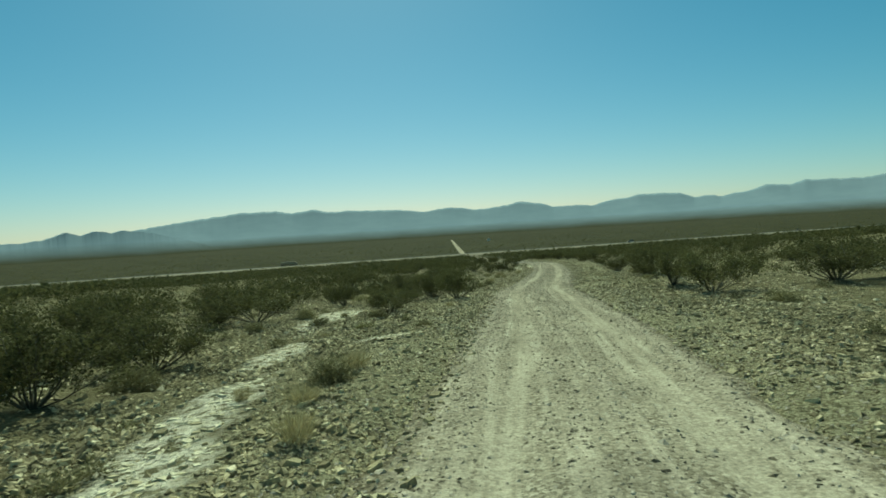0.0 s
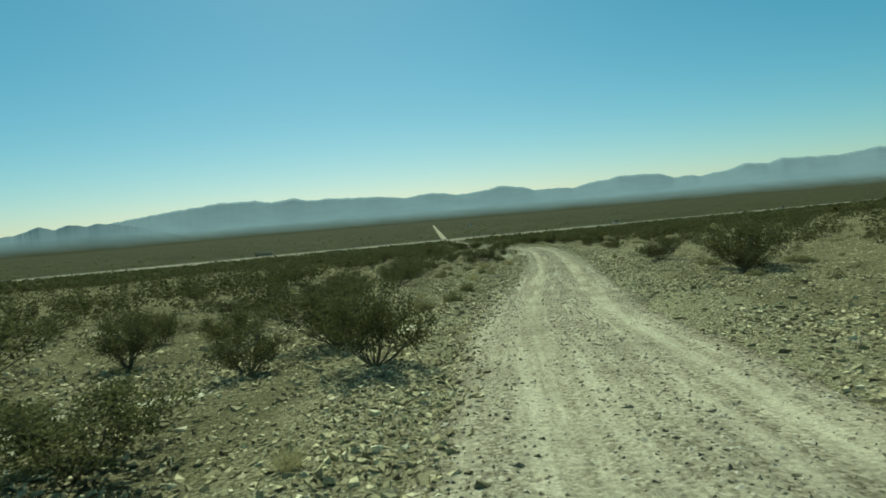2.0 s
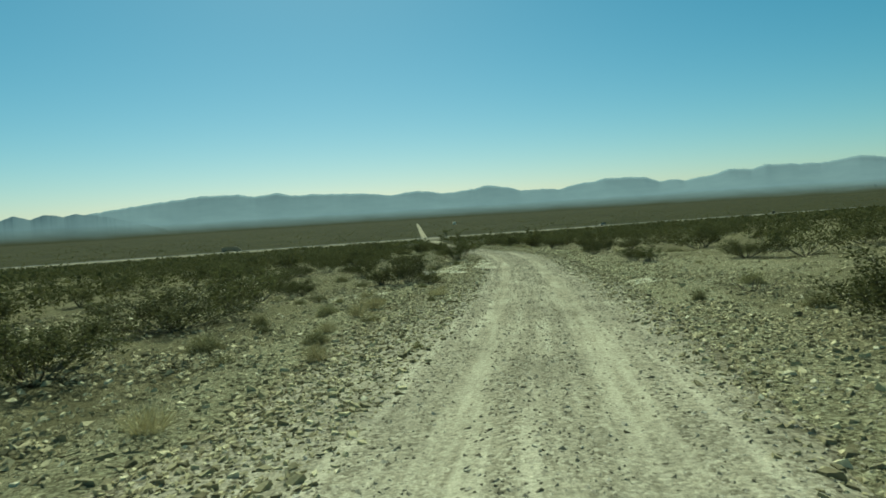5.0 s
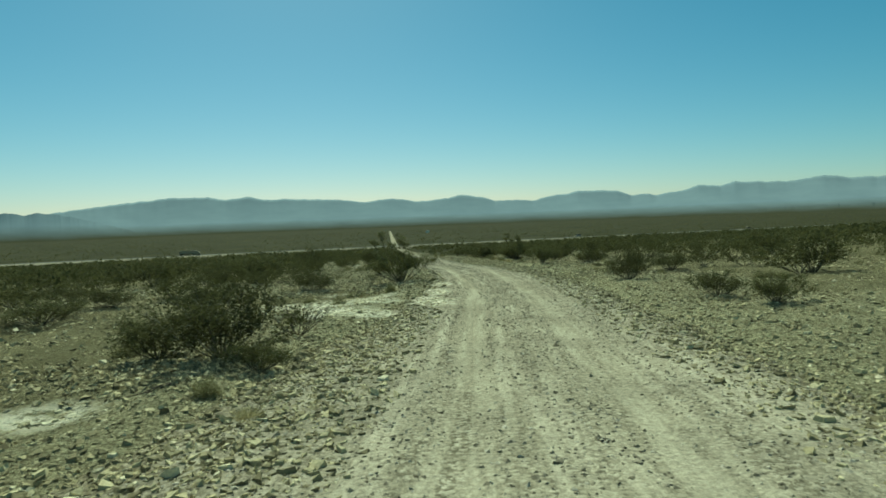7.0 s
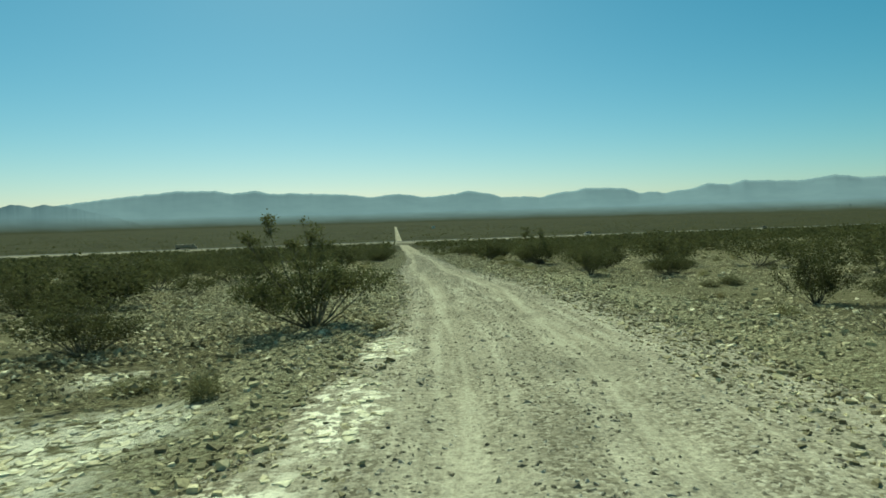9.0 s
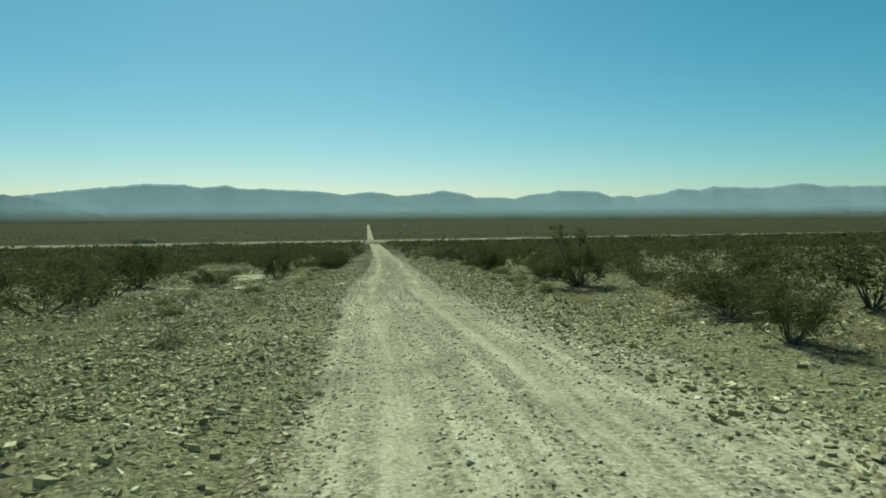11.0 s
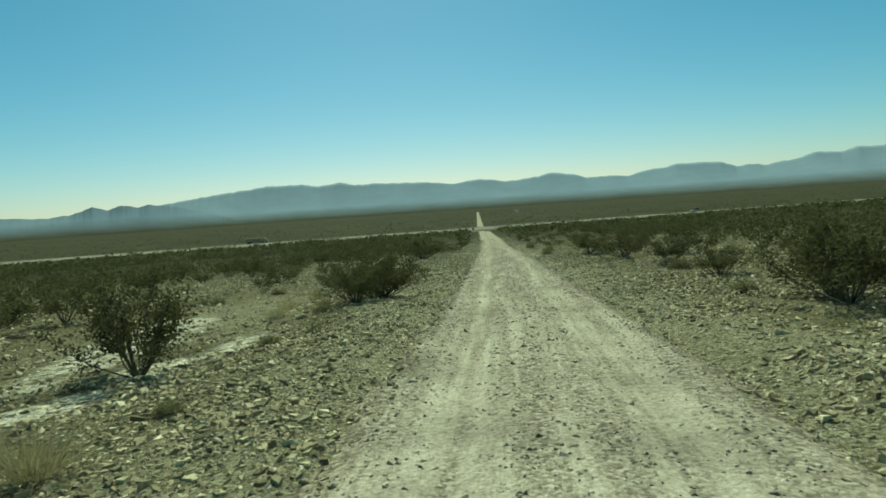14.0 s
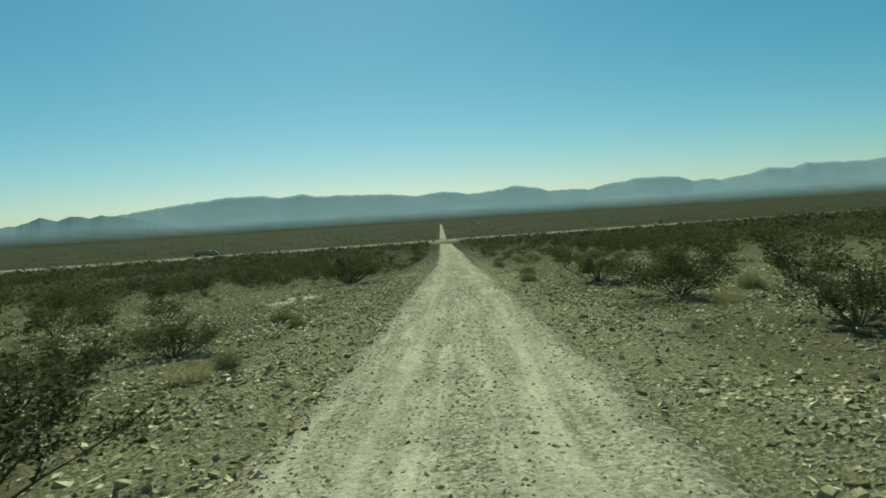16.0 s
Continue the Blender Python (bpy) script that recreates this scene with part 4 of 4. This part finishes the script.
def gravel(name, shapes, number, us, size, spread_of, label, material=GRAVEL):
    y = np.concatenate([rng.uniform(-1, 132, number - number // 8), 132 + 70 * rng.random(number // 8) ** 1.6])
    u = us(number)
    x = u + line_x(y)
    bare = (caliche_at(x, y) > 0.25) & (rng.random(number) < 0.93)
    x, y, u = x[~bare], y[~bare], u[~bare]
    thick = 0.25 + 0.75 * smooth(0.30, 0.62, 0.6 * value_noise(x / 2.6, y / 2.6, 31) + 0.4 * value_noise(x / 0.9, y / 0.9, 32))
    kept = rng.random(len(x)) < np.where(out_by(u, y) < 1.9, np.where(material == DUSTY, 1.0, 0.85), thick * (1 - 0.5 * sand_at(x, y)))
    x, y, u = x[kept], y[kept], u[kept]
    number = len(x)
    d = np.exp(rng.normal(math.log(size), spread_of, number)).clip(0.015, 0.19)
    z = np.maximum(track_z(x, y), ground_z(x, y) - 0.09 * (1 - smooth(1.3, 2.1, out_by(u, y))))
    turn = rng.uniform(0, 2 * np.pi, number)
    tilt = rng.normal(0, 0.2, (number, 2))
    verts, faces, at = [], [], 0
    for k, (sv, sf) in enumerate(shapes):
        m = np.where(np.arange(number) % len(shapes) == k)[0]
        c, s = np.cos(turn[m])[:, None], np.sin(turn[m])[:, None]
        p = sv[None] * d[m][:, None, None]
        px, py = p[..., 0] * c - p[..., 1] * s, p[..., 0] * s + p[..., 1] * c
        pz = p[..., 2] + px * tilt[m, :1] + py * tilt[m, 1:]
        w = np.stack([px + x[m][:, None], py + y[m][:, None], pz + z[m][:, None] + 0.03 * d[m][:, None]], -1)
        verts.append(w.reshape(-1, 3))
        faces.append((sf[None] + (np.arange(len(m)) * len(sv))[:, None, None]).reshape(-1, 3) + at)
        at += len(m) * len(sv)
    ob = triangles(name, np.concatenate(verts), np.concatenate(faces), material)
    return tagged(ob, label, "gravel", kind="stuff")


def wide(n):
    return (5.0 + 12 * rng.random(n) ** 1.4) * rng.choice([-1, -1, -1, 1, 1], n)


def close_by(n):
    return (1.5 + np.abs(rng.normal(0, 2.0, n)) + rng.exponential(0.9, n)) * rng.choice([-1, -1, -1, 1, 1], n)


def on_track(n):
    """All over the track and its shoulders, fewer where wheels have swept."""
    u = rng.uniform(-3.2, 2.9, 3 * n)
    swept = np.exp(-((u + 0.85) / 0.3) ** 2) + np.exp(-((u - 0.8) / 0.33) ** 2)
    return u[rng.random(3 * n) > 0.8 * swept][:n]


gravel("slope_stones", CHIPS, 100000, wide, 0.10, 0.40, "angular tan and grey stones over the desert slope")
gravel("roadside_gravel", CHIPS, 220000, close_by, 0.062, 0.36, "loose angular tan and grey chips beside the track")
gravel("roadside_stones", SLABS, 140000, close_by, 0.078, 0.40, "flat angular stones strewn beside the track")
gravel("track_gravel", CHIPS, 130000, on_track, 0.041, 0.36, "pale loose stones on the dirt track", DUSTY)


def caliche_plates():
    """Broken white crust: flat plates lying where the soil is bare of dark stones."""
    verts, faces, at = [], [], 0
    for cx, cy, rx, ry in CALICHE:
        for _ in range(int(110 * rx * ry) + 14):
            a, q = rng.uniform(0, 2 * np.pi), 1.1 * math.sqrt(rng.random())
            x, y = cx + rx * q * math.cos(a), cy + ry * q * math.sin(a)
            if float(caliche_at(np.array([x]), np.array([y]))[0]) < 0.25:
                continue
            sv, sf = SLABS[int(rng.integers(len(SLABS)))]
            d, turn = rng.uniform(0.05, 0.19), rng.uniform(0, 2 * np.pi)
            c, s = math.cos(turn), math.sin(turn)
            v = sv * d * np.array([1, 1, 0.4])
            v = np.stack([v[:, 0] * c - v[:, 1] * s + x, v[:, 0] * s + v[:, 1] * c + y, v[:, 2] + max(float(ground_z(x, y)), float(track_z(x, y)) if abs(x - float(line_x(y))) < 2.3 else -99.0) + 0.004], 1)
            verts.append(v)
            faces.append(sf + at)
            at += len(v)
    ob = triangles("caliche_plates", np.concatenate(verts), np.concatenate(faces), PLATE)
    tagged(ob, "flat broken plates of white caliche crust on soil", "stones", kind="stuff")


caliche_plates()

ROCKS = []
for k in range(8):
    v, f = stone_shape(rng)
    me = bpy.data.meshes.new("rock")
    me.from_pydata(v.tolist(), [], f.tolist())
    me.materials.append(ROCK)
    ROCKS.append(me)
for k in range(230):
    y = r2.uniform(0, 145)
    u = (2.5 + abs(r2.gauss(0, 3.0))) * r2.choice((-1, 1))
    x = float(line_x(y)) + u
    ob = new("rock", ROCKS[k % 8])
    size = 0.11 + 0.13 * r2.random() ** 2
    ob.location = (x, y, float(ground_z(x, y)) + 0.04 * size)
    ob.rotation_euler = (r2.gauss(0, 0.2), r2.gauss(0, 0.2), r2.uniform(0, 6.28))
    ob.scale = (size, size, size * r2.uniform(0.8, 1.2))
    tagged(ob, "angular weathered rock lying on stony ground", "rock", "rocks along the track")


pale_rock = new("rock", ROCKS[3].copy())
pale_rock.data.materials[0] = PLATE
pale_rock.location = (3.9, 73.2, float(ground_z(3.9, 73.2)) + 0.02)
pale_rock.scale = (0.30, 0.26, 0.4)
tagged(pale_rock, "pale flat rock lying on dark gravel", "rock", "rocks along the track")


block = new("rock", ROCKS[1])
block.location = (-4.76, 112.1, float(ground_z(-4.76, 112.1)) + 0.02)
block.rotation_euler = (0.1, 0.0, 0.4)
block.scale = (0.26, 0.24, 0.42)
tagged(block, "blocky tan rock standing proud of the gravel", "rock", "rocks along the track")


# ---- far things ----
PAINT = {n: plain_material(n + "_paint", c, 0.55, 0.05) for n, c in (("white", (0.52, 0.47, 0.36)), ("silver", (0.33, 0.27, 0.17)), ("dark", (0.05, 0.055, 0.06)))}
RUBBER = plain_material("tyre_rubber", (0.03, 0.03, 0.03), 0.9)
GLASS = plain_material("tinted_window", (0.03, 0.04, 0.045), 0.08, 0.05)
SHEET = plain_material("white_sheet_metal", (0.86, 0.80, 0.66), 0.5, 0.08)


def part(name, bm, material, parent, label=""):
    me = bpy.data.meshes.new(name)
    bm.to_mesh(me)
    bm.free()
    me.materials.append(material)
    ob = new(name, me)
    ob.parent = parent
    return tagged(ob, label)


def shell(profile, width, taper=1.0, bevel=0.08):
    """A side profile (length, height) drawn out across the width, narrowed towards the top, with soft edges."""
    bm = bmesh.new()
    top = max(z for _, z in profile)
    low = min(z for _, z in profile)
    rings = []
    for side in (-1, 1):
        rings.append([bm.verts.new((x, side * width / 2 * (1 - (1 - taper) * (z - low) / (top - low)), z)) for x, z in profile])
    n = len(profile)
    bm.faces.new(rings[0])
    bm.faces.new(rings[1][::-1])
    for k in range(n):
        bm.faces.new((rings[0][k], rings[1][k], rings[1][(k + 1) % n], rings[0][(k + 1) % n]))
    bmesh.ops.recalc_face_normals(bm, faces=bm.faces)
    bmesh.ops.bevel(bm, geom=list(bm.edges), offset=bevel, segments=2, affect="EDGES")
    return bm


def wheel(parent, x, y, radius):
    bm = bmesh.new()
    bmesh.ops.create_cone(bm, cap_ends=True, segments=20, radius1=radius, radius2=radius, depth=0.25, matrix=Matrix.Translation((x, y, radius)) @ Matrix.Rotation(math.pi / 2, 4, "X"))
    tyre = part("wheel", bm, RUBBER, parent)
    bm = bmesh.new()
    bmesh.ops.create_cone(bm, cap_ends=True, segments=16, radius1=radius * 0.6, radius2=radius * 0.5, depth=0.27, matrix=Matrix.Translation((x, y, radius)) @ Matrix.Rotation(math.pi / 2, 4, "X"))
    part("rim", bm, PAINT["silver"], tyre)


def on_highway(name, x, lane, facing, size=1.0):
    w = Vector((1, HIGHWAY_SLANT, 0)).normalized()
    p = Vector((0, HIGHWAY_S, -10.25 + 0.09)) + w * (x / w.x) + Vector((-w.y, w.x, 0)) * lane
    ob = new(name)
    ob.location = p
    ob.rotation_euler = (0, 0, math.atan2(w.y, w.x) + (0 if facing > 0 else math.pi))
    ob.scale = (size, size, size)
    return ob


def car(x, lane, facing, paint, label, high=1.5, long=4.6):
    ob = on_highway("car", x, lane, facing)
    h = long / 2
    part("body", shell([(-h, 0.35), (h, 0.35), (h, 0.75), (h - 1.2, 0.95), (-h + 0.1, 1.0), (-h, 0.8)], 1.8, 0.95), PAINT[paint], ob)
    part("cabin", shell([(-h + 0.15, 0.95), (h - 1.15, 0.93), (h - 1.9, high), (-h + 0.6, high)], 1.65, 0.82), GLASS, ob, "dark tinted cabin windows")
    part("roof", shell([(-h + 0.6, high - 0.04), (h - 1.9, high - 0.04), (h - 2.0, high + 0.05), (-h + 0.7, high + 0.05)], 1.4, 0.95, 0.02), PAINT[paint], ob)
    for a in (-h + 0.85, h - 0.9):
        for s in (-0.82, 0.82):
            wheel(ob, a, s, 0.34)
    tagged(ob, label, "car", "vehicles on the highway")


def truck(x, lane, facing):
    ob = on_highway("semi_truck", x, lane, facing, 0.8)
    part("trailer", shell([(-6.0, 1.2), (4.6, 1.2), (4.6, 3.6), (-6.0, 3.6)], 2.55, 1.0, 0.05), PAINT["silver"], ob, "grey box trailer")
    part("cab", shell([(5.0, 0.6), (9.2, 0.6), (9.2, 1.9), (7.9, 2.1), (7.3, 3.4), (5.0, 3.7)], 2.4, 0.92), PAINT["silver"], ob)
    part("chassis", shell([(-5.8, 0.8), (8.8, 0.8), (8.8, 1.15), (-5.8, 1.15)], 1.0, 1.0, 0.03), RUBBER, ob)
    for a in (-5.0, -3.8, 4.6, 5.8, 8.4):
        for s in (-1.1, 1.1):
            wheel(ob, a, s, 0.5)
    tagged(ob, "semi truck with a grey box trailer on the highway", "truck", "vehicles on the highway")


truck(-128, 2.2, 1)
car(137, 2.2, -1, "white", "white van on the highway", 1.9, 5.2)
car(286, -2.2, 1, "silver", "silver car on the highway")


def shed():
    ob = new("white_shed")
    ob.location = (64, 1098, float(np.interp(1098 - HIGHWAY_SLANT * 64, _y, _fall)))
    part("wall", shell([(-2.6, 0), (2.6, 0), (2.6, 2.6), (-2.6, 2.6)], 4.0, 1.0, 0.04), SHEET, ob)
    bm = bmesh.new()
    pts = [bm.verts.new((x, y, z)) for y in (-2.3, 2.3) for x, z in ((-2.9, 2.58), (2.9, 2.58), (2.9, 2.7), (0, 3.6), (-2.9, 2.7))]
    bm.faces.new(pts[:5])
    bm.faces.new(pts[5:][::-1])
    for k in range(5):
        bm.faces.new((pts[k], pts[5 + k], pts[5 + (k + 1) % 5], pts[(k + 1) % 5]))
    bmesh.ops.recalc_face_normals(bm, faces=bm.faces)
    part("roof", bm, SHEET, ob)
    tagged(ob, "small white metal shed far out on the valley floor", "shed")


shed()


def wire_loop(x, y, radius, tail):
    """A loop of bare root or wire lying on the sand, its end trailing off."""
    pts = [(radius * math.cos(a) * (1 + 0.06 * math.sin(3 * a)), 0.85 * radius * math.sin(a), 0.0) for a in np.linspace(0, 2 * math.pi, 26)]
    pts += [(radius + q * tail, 0.25 * radius * math.sin(4 * q), 0.0) for q in np.linspace(0.15, 1, 8)]
    pts = np.array([(x - a, y + b, float(ground_z(x - a, y + b)) + 0.015) for a, b, _ in pts])
    v, f = stick(pts, 0.016, 5)
    ob = mesh_object("root_loop", v, f, DEADWOOD)
    tagged(ob, "dark bare root curled into a loop on sand", "root")


wire_loop(-7.0, 57.9, 0.14, 0.42)
